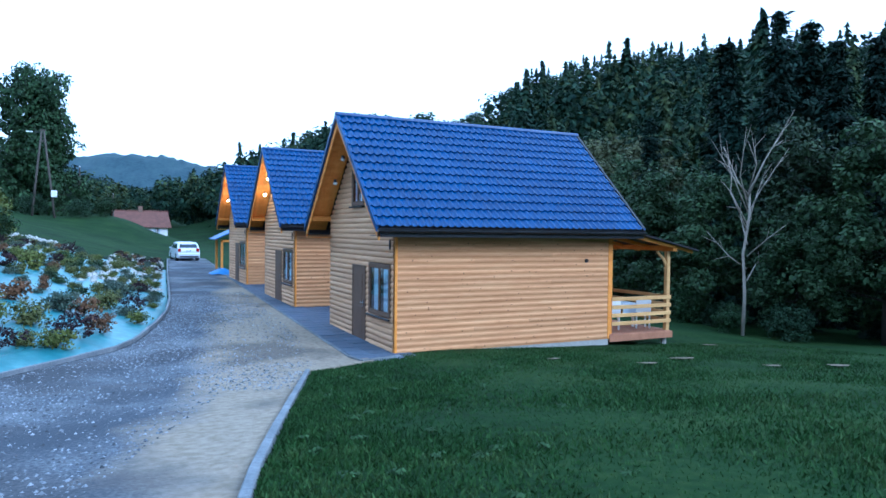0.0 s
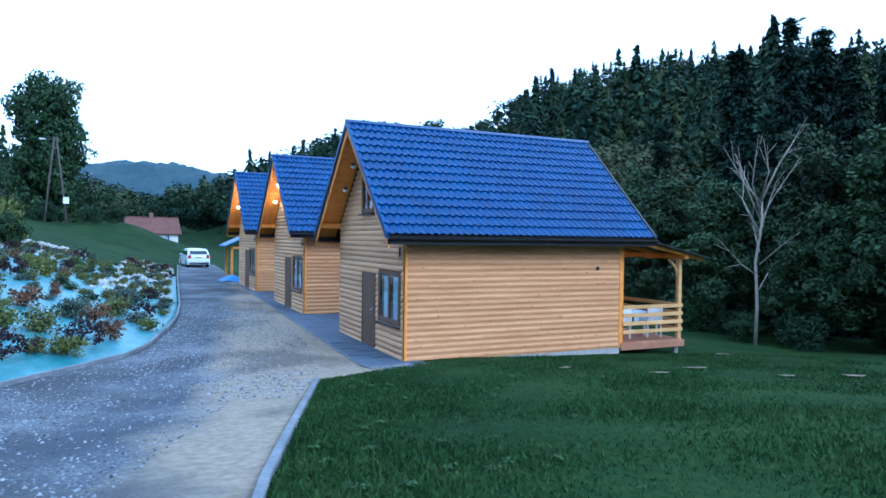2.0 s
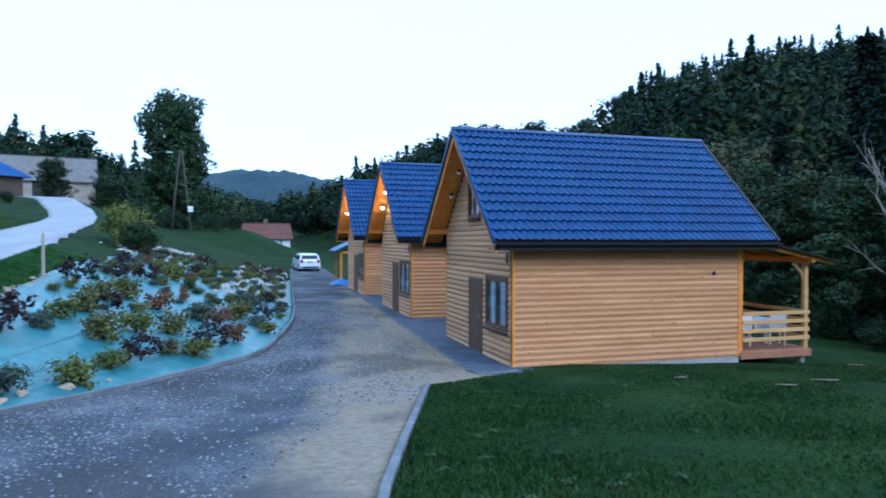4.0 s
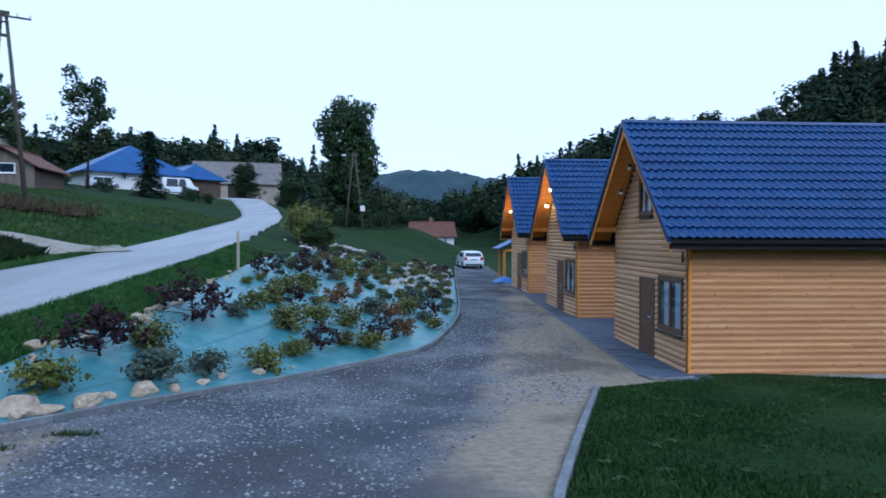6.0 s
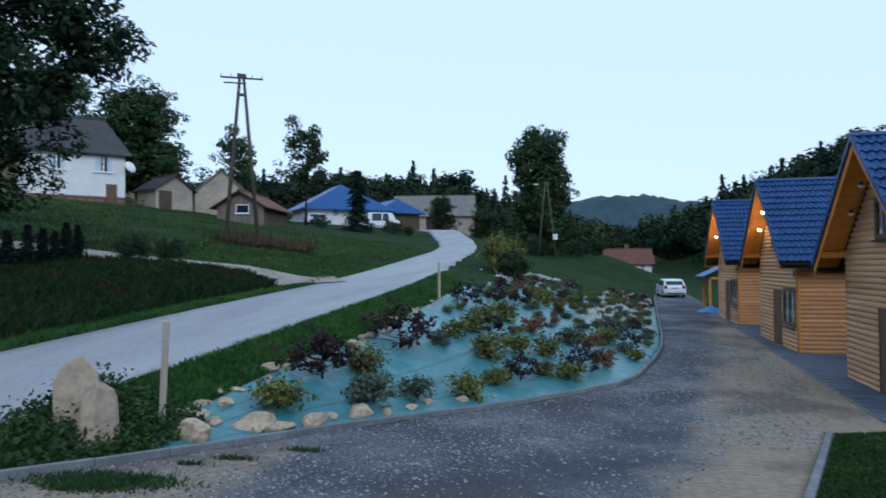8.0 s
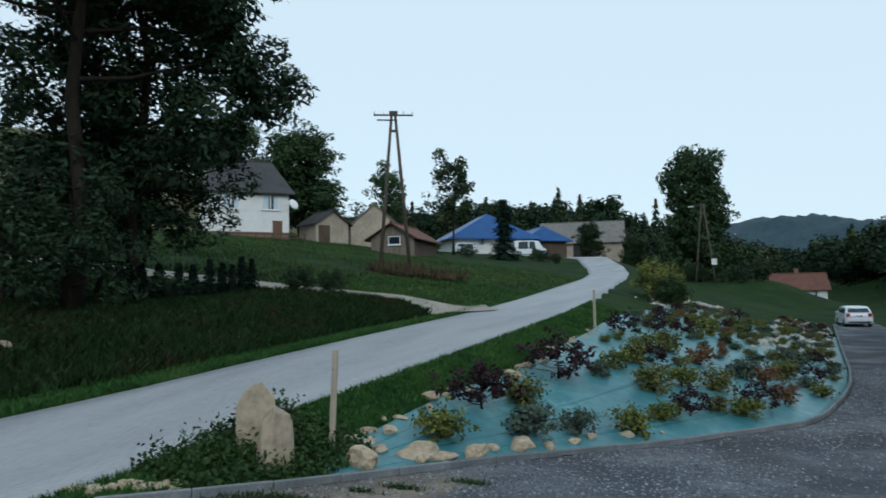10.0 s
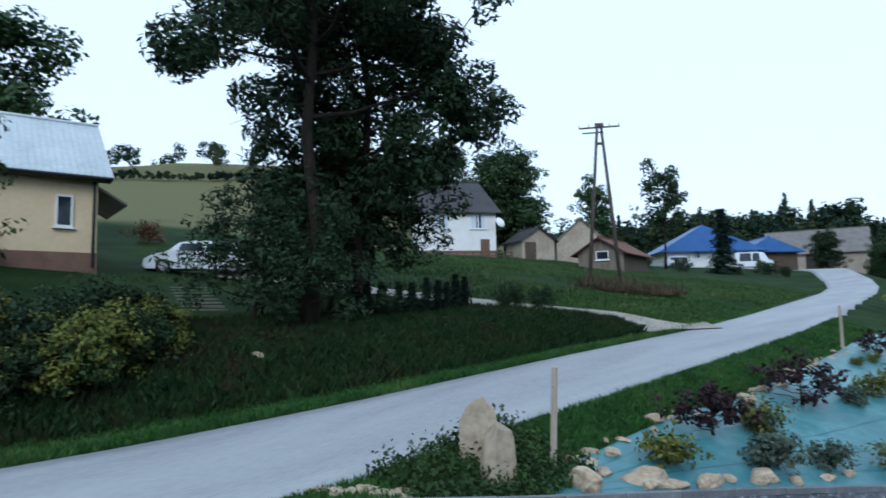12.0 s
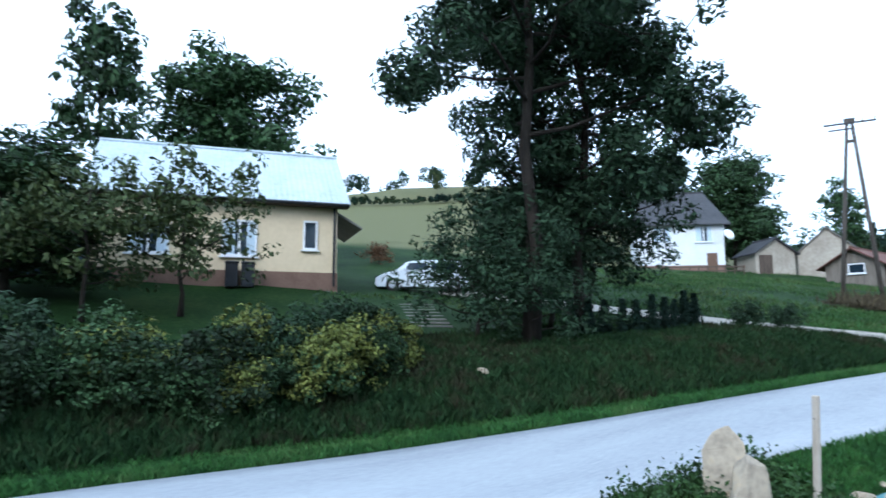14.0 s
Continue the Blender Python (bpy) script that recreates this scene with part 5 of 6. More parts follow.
def gabled(name, label, at, turn, lx, ly, h, rise, wall, roof, over=0.4, ridge="y", plinth=0.0, waves=0, hip=0.0):
    """A house: walls, plinth and a pitched roof with its ridge along local x or y; local +x is its front."""
    o = thing(name, label, "house" if "shed" not in name and "barn" not in name else name.split("_")[-1], at, turn)
    s = Shape()
    if ridge == "y":
        s.prism([(-lx / 2, -1.2), (-lx / 2, h), (0, h + rise), (lx / 2, h), (lx / 2, -1.2)], 1, -ly / 2, ly / 2) if not hip else s.box(-lx / 2, lx / 2, -ly / 2, ly / 2, -1.2, h)
    else:
        s.prism([(-ly / 2, -1.2), (-ly / 2, h), (0, h + rise), (ly / 2, h), (ly / 2, -1.2)], 0, -lx / 2, lx / 2) if not hip else s.box(-lx / 2, lx / 2, -ly / 2, ly / 2, -1.2, h)
    part("wall", s, wall, o)
    if plinth:
        part("plinth", Shape().box(-lx / 2 - 0.03, lx / 2 + 0.03, -ly / 2 - 0.03, ly / 2 + 0.03, -1.2, plinth, 0.01), PLINTH, o, "brown painted plinth")
    half, length = (lx / 2, ly / 2 + over) if ridge == "y" else (ly / 2, lx / 2 + over)
    k = rise / half
    for sg in (-1, 1):
        r = Shape()
        n = max(2, waves)
        top, bot = [], []
        for i in range(n + 1):
            a = -length + 2 * length * i / n
            wv = 0.035 * (i % 2) if waves else 0
            inset = hip
            for u, z in ((sg * (half + over), h - k * over + 0.05), (0, h + rise + 0.05)):
                aa = a if z < h + rise else a * (1 - inset)
                for th in (0.0, 0.10):
                    q = (u, aa, z + wv - th) if ridge == "y" else (aa, u, z + wv - th)
                    top.append(q)
        f = []
        for i in range(n):
            b = i * 4
            f += [(b, b + 4, b + 6, b + 2), (b + 1, b + 3, b + 7, b + 5), (b, b + 1, b + 5, b + 4)]
        f += [(0, 2, 3, 1), (n * 4, n * 4 + 1, n * 4 + 3, n * 4 + 2)]
        r.add(top, f)
        part("roof", r, roof, o)
        if hip:
            q = Shape()
            e = length * sg
            c0 = [(half + over, e), (-half - over, e)]
            pts = [(*(p if ridge == "y" else p[::-1]), h - k * over + 0.05) for p in c0]
            ap = (0, e * (1 - hip)) if ridge == "y" else (e * (1 - hip), 0)
            pts.append((*ap, h + rise + 0.05))
            pts += [(x, y, z - 0.1) for x, y, z in pts]
            q.add(pts, [(0, 1, 2), (5, 4, 3), (0, 3, 4, 1), (1, 4, 5, 2), (2, 5, 3, 0)])
            part("roof", q, roof, o)
    rc = Shape().tube([(0, -length * (1 - hip), h + rise + 0.07), (0, length * (1 - hip), h + rise + 0.07)] if ridge == "y" else [(-length * (1 - hip), 0, h + rise + 0.07), (length * (1 - hip), 0, h + rise + 0.07)], 0.09, 8)
    part("ridge_cap", rc, roof, o)
    return o


# yellow house: its long front faces the road
yz = 5.15
yh = gabled("yellow_house", "yellow rendered bungalow with a pale corrugated roof", (-37.6, -8.75, yz), -11.6, 6.6, 9.1, 3.65, 2.5, YELLOW, GREYTIN, 0.45, "y", 0.55, 90)
for cy, w in ((-2.6, 1.5), (0.7, 1.35)):
    window(yh, cy, 1.1, w, 1.45, (3.3, 1))
window(yh, 3.45, 1.45, 0.58, 1.2, (3.3, 1), sashes=1)
part("gutter", Shape().tube([(3.82, -4.95, 3.28), (3.82, 4.95, 3.28)], 0.07, 8), DARK, yh, "dark gutter")
part("downpipe", Shape().tube([(3.36, 4.42, 0.0), (3.36, 4.42, 3.25)], 0.05, 8), DARK, yh)
part("eave_board", Shape().box(3.3, 3.75, -4.95, 4.95, 3.20, 3.23), OLDWOOD, yh)
part("side_canopy", Shape().prism([(4.55, 3.0), (4.55, 3.1), (5.6, 2.5), (5.6, 2.42)], 0, -1.0, 3.2), SLATE, yh, "small lean-to canopy")
for cy in (0.45, 1.05):
    bx = thing("bin", "dark wheeled bin under the window", "bin", (-37.6 + 3.75 * math.cos(radians(-11.6)) - cy * math.sin(radians(-11.6)), -8.75 + 3.75 * math.sin(radians(-11.6)) + cy * math.cos(radians(-11.6)), yz), -11.6, "bins")
    part("bin_body", Shape().box(-0.22, 0.22, -0.24, 0.24, -0.15, 0.75, 0.03), DARK, bx)
    part("lid", Shape().box(-0.25, 0.25, -0.26, 0.26, 0.752, 0.84, 0.03), DARK, bx)

# white house with satellite dish
wh = gabled("white_house", "white rendered house with a charcoal roof", (-52.3, 36.6, 9.0), -40, 7.0, 7.5, 4.6, 3.2, WHITE, CHAR, 0.5, "y", 0.5, 0, 0.35)
window(wh, 2.0, 2.6, 1.5, 1.5, (3.5, 1))
window(wh, -1.6, 2.6, 1.5, 1.5, (3.5, 1))
part("door", Shape().box(3.5, 3.56, 2.2, 3.1, 0.0, 1.6, 0.01), BROWN, wh)
dish = part("satellite_dish", Shape().tube([(3.9, 4.1, 3.2), (3.98, 4.15, 3.24), (4.02, 4.17, 3.26)], [0.55, 0.45, 0.1], 14), UPVC, wh, "white satellite dish")
part("dish_arm", Shape().tube([(3.4, 3.7, 3.1), (3.9, 4.1, 3.2)], 0.04, 6), DARK, dish)
fe = thing("garden_fence", "low dark garden fence before the white house", "fence", (-48.2, 33.2, 8.5), -40)
for i in range(14):
    part("post", Shape().box(-0.05, 0.05, -5 + i * 0.75, -4.9 + i * 0.75, -0.6, 0.75), OLDWOOD, fe)
for zz in (0.25, 0.6):
    part("rail", Shape().box(0.05, 0.09, -5, 4.9, zz, zz + 0.1), OLDWOOD, fe)

sh1 = gabled("garden_shed", "small plaster shed with a charcoal roof", (-47.6, 43.5, 8.8), -25, 3.4, 3.8, 2.1, 1.25, PLASTER, CHAR, 0.35, "x")
part("doorway", Shape().box(1.7, 1.74, -1.6, -0.3, 0.0, 1.8), OLDWOOD, sh1)
bb = gabled("old_barn", "old grey-brown barn with a slate roof", (-46.0, 50.5, 8.5), 35, 5.0, 7.0, 2.6, 2.2, PLASTER, SLATE, 0.3, "y")
sh2 = gabled("timber_shed", "weathered timber shed with a rusty red roof", (-37.4, 42.2, 6.9), 8, 4.2, 6.6, 1.8, 1.25, PLASTERD, REDROOF, 0.5, "y")
part("side_boards", Shape().box(2.1, 2.13, -3.2, 3.25, 0.0, 1.75), OLDWOOD, sh2, "dark brown side boards")
window(sh2, 0.2, 1.05, 1.2, 0.8, (-3.3, -1), UPVC, 1, 1)
bl = gabled("blue_roofed_house", "white house under a wide bright blue hipped roof", (-46.5, 85.5, 9.9), 40, 13, 11, 2.4, 3.6, WHITE, BLUEROOF, 1.0, "y", 0, 0, 0.6)
window(bl, -2.0, 0.9, 1.5, 1.3, (-5.5, -1), UPVC, 1)
window(bl, 2.5, 0.9, 1.5, 1.3, (-5.5, -1), UPVC, 1)
cp = gabled("blue_carport_shed", "open carport under a bright blue roof", (-39.6, 91.0, 9.7), 40, 7, 9, 2.3, 1.9, OLDWOOD, BLUEROOF, 0.8, "y", 0, 0, 0.3)
bn = gabled("stone_barn", "long pale barn with a grey roof and a dark doorway", (-35.6, 107.0, 9.6), 12, 14, 8, 3.0, 3.6, PLASTER, SLATE, 0.5, "x")
part("barn_gable", Shape().prism([(-3.95, 0), (-3.95, 2.95), (0, 6.45), (3.95, 2.95), (3.95, 0)], 0, 7.01, 7.05), WHITE, bn, "whitewashed gable")
# no opening here: a dark slab on the wall paints the unlit inside
part("doorway", Shape().box(-1.5, 2.5, -4.06, -4.01, 0, 2.5), DOORWAY_SHADE, bn, "dark slab painted as the shade inside a doorway")
rd = gabled("red_roofed_house", "low white house with a red-brown tiled roof", (-1.6, 103.0, 1.0), 5, 7.2, 6, 2.6, 2.2, WHITE, REDROOF, 0.5, "x")
part("chimney", Shape().box(-0.3, 0.3, -0.3, 0.3, 4.2, 5.6, 0.02), PLINTH, rd)
window(rd, 2.0, 1.0, 1.2, 1.2, (-3.0, -1), UPVC, 1)


# ---- vehicles ----
def car(name, label, at, turn, paint, length=4.1, width=1.72, height=1.48, van=False):
    """A hatchback that heads along +y; its parts are body, glass, lamps, bumper, plate and wheels."""
    o = thing(name, label, "car", at, turn)
    hl = length / 2
    bonnet = height * (0.60 if not van else 0.55)
    prof = [(-hl, 0.42), (-hl + 0.03, 0.80), (-hl + 0.10, 0.98), (-hl + 0.45, height - 0.10), (-hl + 0.85, height), (0.25, height), (0.75, height - 0.10), (1.15, bonnet + 0.12), (hl - 0.35, bonnet - 0.08), (hl - 0.05, 0.62), (hl, 0.36), (hl - 0.1, 0.22), (-hl + 0.1, 0.22)]
    if van:
        prof = [(-hl, 0.4), (-hl, 1.0), (-hl + 0.05, height - 0.1), (-hl + 0.2, height), (hl - 1.4, height), (hl - 1.1, height - 0.1), (hl - 0.6, 1.15), (hl - 0.1, 0.95), (hl, 0.5), (hl - 0.1, 0.25), (-hl + 0.1, 0.25)]
    bm = bmesh.new()
    rings = []
    for fr in (-1, -0.93, -0.6, 0.6, 0.93, 1):
        ring = []
        for y, z in prof:
            tuck = 1 - 0.16 * max(0, (z - 0.85) / max(height - 0.85, 0.1))
            zz = z if abs(fr) < 0.95 else 0.3 + (z - 0.3) * 0.97
            yy = y * (1 if abs(fr) < 0.95 else 0.975)
            ring.append(bm.verts.new((fr * width / 2 * tuck, yy, zz - (0.03 if abs(fr) > 0.9 and z > 1.2 else 0))))
        rings.append(ring)
    n = len(prof)
    for a, b in zip(rings[:-1], rings[1:]):
        for i in range(n):
            bm.faces.new((a[i], a[(i + 1) % n], b[(i + 1) % n], b[i]))
    bm.faces.new(rings[0][::-1])
    bm.faces.new(rings[-1])
    bmesh.ops.recalc_face_normals(bm, faces=bm.faces)
    me = bpy.data.meshes.new("body")
    bm.to_mesh(me)
    bm.free()
    body = part("body", me, paint, o)
    w = width / 2
    y0, z0, y1, z1 = -hl + 0.13, 1.03, -hl + 0.42, height - 0.15
    if van:
        y0, y1 = -hl + 0.0, -hl + 0.04
    part("rear_window", Shape().add([(-w * 0.80, y0 - 0.012, z0), (w * 0.80, y0 - 0.012, z0), (w * 0.70, y1 - 0.012, z1), (-w * 0.70, y1 - 0.012, z1), (-w * 0.80, y0 + 0.05, z0), (w * 0.80, y0 + 0.05, z0), (w * 0.70, y1 + 0.05, z1), (-w * 0.70, y1 + 0.05, z1)], [(0, 1, 2, 3), (7, 6, 5, 4), (0, 4, 5, 1), (1, 5, 6, 2), (2, 6, 7, 3), (3, 7, 4, 0)]), GLASS, body)
    if not van:
        part("windscreen", Shape().add([(-w * 0.84, 1.13, bonnet + 0.16), (w * 0.84, 1.13, bonnet + 0.16), (w * 0.74, 0.78, height - 0.10), (-w * 0.74, 0.78, height - 0.10), (-w * 0.84, 1.05, bonnet + 0.12), (w * 0.84, 1.05, bonnet + 0.12), (w * 0.74, 0.7, height - 0.14), (-w * 0.74, 0.7, height - 0.14)], [(0, 1, 2, 3), (7, 6, 5, 4), (0, 4, 5, 1), (1, 5, 6, 2), (2, 6, 7, 3), (3, 7, 4, 0)]), GLASS, body)
    for sx in (-1, 1):
        for a, b in ((-hl + 0.55, -0.35), (-0.27, 0.62)):
            zt = height - 0.16
            x0, x1 = sx * (w * 0.963 + 0.004), sx * (w * 0.875 + 0.004)
            part("side_window", Shape().add([(x0, a, 0.97), (x0, b + 0.2 * (b > 0), 0.97), (x1, b, zt), (x1, a + 0.12, zt), (x0 - sx * 0.03, a, 0.97), (x0 - sx * 0.03, b + 0.2 * (b > 0), 0.97), (x1 - sx * 0.03, b, zt), (x1 - sx * 0.03, a + 0.12, zt)], [(0, 1, 2, 3), (7, 6, 5, 4), (0, 4, 5, 1), (1, 5, 6, 2), (2, 6, 7, 3), (3, 7, 4, 0)]), GLASS, body)
        part("tail_lamp", Shape().box(min(sx * w * 0.66, sx * w * 0.93), max(sx * w * 0.66, sx * w * 0.93), -hl - 0.012, -hl + 0.1, 0.72, 0.98, 0.02), TAIL, body, "red tail lamp")
        part("headlamp", Shape().box(min(sx * w * 0.55, sx * w * 0.9), max(sx * w * 0.55, sx * w * 0.9), hl - 0.14, hl - 0.0, 0.56, 0.70, 0.02), GLASS, body)
        part("mirror", Shape().box(min(sx * w, sx * (w + 0.17)), max(sx * w, sx * (w + 0.17)), 0.72, 0.84, 0.93, 1.06, 0.03), paint, body)
        for wy in (-hl + 0.75, hl - 0.8):
            tyre = part("wheel", Shape().tube([(sx * (w - 0.20), wy, 0.31), (sx * (w - 0.17), wy, 0.31), (sx * (w - 0.01), wy, 0.31), (sx * (w + 0.015), wy, 0.31)], [0.27, 0.31, 0.31, 0.27], 20), RUBBER, o, smooth=False)
            part("rim", Shape().tube([(sx * (w + 0.01), wy, 0.31), (sx * (w + 0.022), wy, 0.31)], [0.20, 0.17], 12), CHROME, tyre)
    part("bumper", Shape().box(-w * 0.94, w * 0.94, -hl - 0.05, -hl + 0.12, 0.30, 0.60, 0.04), paint, body)
    part("bumper_trim", Shape().box(-w * 0.8, w * 0.8, -hl - 0.058, -hl, 0.31, 0.40, 0.01), DARK, body)
    plate = part("plate", Shape().box(-0.26, 0.26, -hl - 0.02, -hl + 0.03, 0.74, 0.85, 0.004), UPVC, body, "white number plate with dark bars")
    part("plate_bars", Shape().box(-0.2, -0.04, -hl - 0.024, -hl - 0.021, 0.765, 0.825).box(0.03, 0.2, -hl - 0.024, -hl - 0.021, 0.765, 0.825), DARK, plate)
    return o


car("parked_car", "silver hatchback parked at the end of the drive", (-0.65, 43.6, L(-0.65, 43.6)), 4, SILVER)
car("white_car", "white car parked beside the yellow house", (-34.6, -0.3, L(-34.6, -0.3)), 150, CARWHITE, 4.3, 1.75, 1.45)
car("white_van", "white delivery van parked by the blue-roofed house", (-37.2, 80.5, L(-37.2, 80.5)), -60, CARWHITE, 4.8, 1.9, 2.2, True)
car("farm_car", "white car parked under the blue roof", (-45.6, 76.6, L(-45.6, 76.6)), -50, CARWHITE, 4.2, 1.75, 1.5)


# ---- poles ----
def a_pole(at, turn, height, foot, arm, label, lamp=False):
    o = thing("utility_pole", label, "pole", at, turn)
    for sg in (-1, 1):
        part("leg", Shape().tube([(sg * foot / 2, 0, -0.8), (sg * foot * 0.26, 0, height * 0.5), (sg * 0.10, 0, height)], [0.125, 0.11, 0.085], 10), POLE, o, smooth=True)
    part("cross_brace", Shape().box(-0.22, 0.22, -0.06, 0.06, height - 1.25, height - 1.1), POLE, o)
    part("cap_brace", Shape().box(-0.26, 0.26, -0.08, 0.08, height - 0.12, height + 0.06), POLE, o)
    if arm:
        a = part("crossarm", Shape().box(-arm / 2, arm / 2, -0.14, -0.06, height - 0.26, height - 0.17), DARK, o)
        part("lower_crossarm", Shape().box(-arm * 0.42, arm * 0.1, -0.14, -0.06, height - 0.56, height - 0.49), DARK, o)
        for u in (-0.48, -0.25, 0.25, 0.48):
            part("insulator", Shape().tube([(u * arm, -0.1, height - 0.17), (u * arm, -0.1, height - 0.06), (u * arm, -0.1, height + 0.02)], [0.03, 0.055, 0.03], 8), UPVC, a)
    if lamp:
        part("lamp_arm", Shape().tube([(-0.1, 0, height - 0.3), (-0.9, -0.2, height - 0.25)], 0.035, 6), DARK, o)
        part("street_lamp_head", Shape().box(-1.55, -0.9, -0.32, -0.1, height - 0.33, height - 0.2, 0.04), UPVC, o, "pale street lamp head")
        part("junction_box", Shape().box(foot * 0.5 - 0.35, foot * 0.5 + 0.2, -0.35, -0.1, 2.2, 2.9, 0.02), UPVC, o, "white junction box")
    return o


a_pole((-26.7, 20.9, L(-26.7, 20.9)), 30, 9.8, 1.95, 2.4, "tall weathered A-frame power pole with crossarms")
a_pole((-12.5, 69.8, L(-12.5, 69.8)), -4, 9.4, 2.3, 0, "wooden A-frame pole with street lamp and box", True)
for x, y, hh in ((-9.5, 84.9, 7.2), (-5.5, 100.0, 6.4)):
    p = thing("single_pole", "plain wooden utility pole on the meadow", "pole", (x, y, L(x, y)), 0)
    part("shaft", Shape().tube([(0, 0, -0.6), (0, 0, hh)], [0.13, 0.09], 8), POLE, p)
    part("insulator", Shape().tube([(0, 0, hh), (0, 0, hh + 0.15)], 0.05, 6), UPVC, p)

# wooden marker posts
for x, y, hh, lean in ((-12.95, -6.03, 1.52, 3.0), (-12.1, 8.75, 1.35, 0)):
    p = thing("wooden_post", "bare weathered wooden post in the grass", "post", (x, y, L(x, y)), 0, "marker posts")
    s = Shape().box(-0.04, 0.04, -0.04, 0.04, -0.3, hh, 0.012)
    b = part("shaft", s, POST, p)
    b.rotation_euler = (0, radians(lean), 0)
    part("nail", Shape().tube([(0.0, -0.04, hh * 0.8), (0.0, -0.06, hh * 0.8)], 0.008, 6), DARK, b)
# blue canopy past the last cabin
cn = thing("garden_shelter", "small timber shelter with a blue roof past the cabins", "shelter", (1.3, 31.0, 0.35), 0)
for sx in (-1.0, 1.0):
    for sy in (-1.2, 1.2):
        part("post", Shape().box(sx - 0.07, sx + 0.07, sy - 0.07, sy + 0.07, -0.1, 2.0, 0.01), STAIN, cn)
part("roof", Shape().prism([(-1.45, 2.0), (-1.45, 2.06), (0, 2.75), (1.45, 2.06), (1.45, 2.0), (0, 2.68)], 1, -1.6, 1.6), BLUEROOF, cn)
part("top_beam", Shape().box(-1.07, 1.07, -1.27, -1.13, 1.85, 1.999, 0.01), STAIN, cn)
tp = Shape()
pts = [(0.0 + 0.8 * math.cos(a) * r, 27.4 + 1.2 * math.sin(a) * r, 0.36 + 0.35 * (1 - r) + 0.05 * math.sin(5 * a)) for r in (0.25, 0.6, 1.0) for a in np.linspace(0, 2 * math.pi, 13)[:-1]]
tp.add(pts, [(i * 12 + k, i * 12 + (k + 1) % 12, (i + 1) * 12 + (k + 1) % 12, (i + 1) * 12 + k) for i in range(2) for k in range(12)] + [tuple(range(12))])
tagged(part("tarpaulin", tp, TARP, smooth=True), "crumpled blue tarpaulin on the paving", "tarpaulin")


# ---- stones ----
def stone(seed, size, flat=0.7, cuts=12):
    """A broken block of stone: a rough ball cut by flat faces."""
    r = random.Random(seed)
    bm = bmesh.new()
    bmesh.ops.create_icosphere(bm, subdivisions=3, radius=1.0)
    for i in range(cuts):
        d = Vector((r.gauss(0, 1), r.gauss(0, 1), r.gauss(0, 0.8))).normalized()
        h = r.uniform(0.5, 0.78)
        for v in bm.verts:
            k = v.co.dot(d) - h
            if k > 0:
                v.co -= d * k * 0.95
    for v in bm.verts:
        v.co += v.normal * noise.noise(v.co * 2.3 + Vector((seed, 0, 0))) * 0.10
        v.co = Vector((v.co.x * size[0], v.co.y * size[1], v.co.z * size[2]))
    me = bpy.data.meshes.new("stone")
    bm.to_mesh(me)
    bm.free()
    me.materials.append(ROCK)
    return me


stones = [stone(i, (0.5, 0.36, 0.24)) for i in range(6)]
def rock(x, y, s, turn, k, label, group="stones along the bed", lift=0.05, sc=None, name="stone"):
    o = new(name, stones[k % 6])
    o.matrix_world = pose(x, y, L(x, y) + lift, 0, 0, turn)
    o.scale = sc or (s, s, s)
    return tagged(o, label, "stone", group)


for i, (x, y, s) in enumerate(((-11.92, -5.1, 1.05), (-11.3, -4.2, 0.72), (-12.33, -6.2, 0.85), (-11.6, -4.85, 0.5), (-11.8, -5.25, 0.45), (-10.85, -3.05, 0.62), (-12.4, -5.5, 0.42), (-10.5, -2.7, 0.42), (-10.85, -3.35, 0.4), (-10.2, -1.95, 0.4), (-9.5, -0.55, 0.42), (-12.85, -5.6, 0.4), (-12.6, -5.75, 0.3), (-11.2, -3.75, 0.3), (-10.0, -1.4, 0.28), (-8.9, 0.3, 0.26))):
    rock(x, y, s, i * 67 + 20, i, "rough pale sandstone block beside the kerb", sc=(s, s * 0.95, s * (0.8 + 0.25 * (i % 3))))
rng = np.random.default_rng(43)
for i in range(44):
    y = -5.4 + i * 0.33 + rng.uniform(-0.1, 0.1)
    k = float(rng.gamma(2.5, 0.07))
    rock(float(bed_left(y)) - 0.02 + rng.uniform(-0.12, 0.2), y, min(0.12 + k, 0.5) if i != 17 else 0.75, i * 51, i, "small pale stone along the upper edge of the membrane", "stones along the upper edge", 0.02)
# broken pale concrete at the end of the kerb
for i in range(18):
    x, y = -14.45 + 0.055 * i + rng.uniform(-0.12, 0.12), -9.3 + 0.05 * i + rng.uniform(-0.12, 0.12)
    o = new("concrete_lump", stones[i % 6])
    o.matrix_world = pose(x, y, L(x, y) + 0.02, 0, 0, i * 77)
    o.scale = (rng.uniform(0.2, 0.5), rng.uniform(0.2, 0.45), rng.uniform(0.15, 0.3))
    tagged(o, "lump of pale broken concrete at the road's edge", "concrete", "broken concrete at the road's edge")


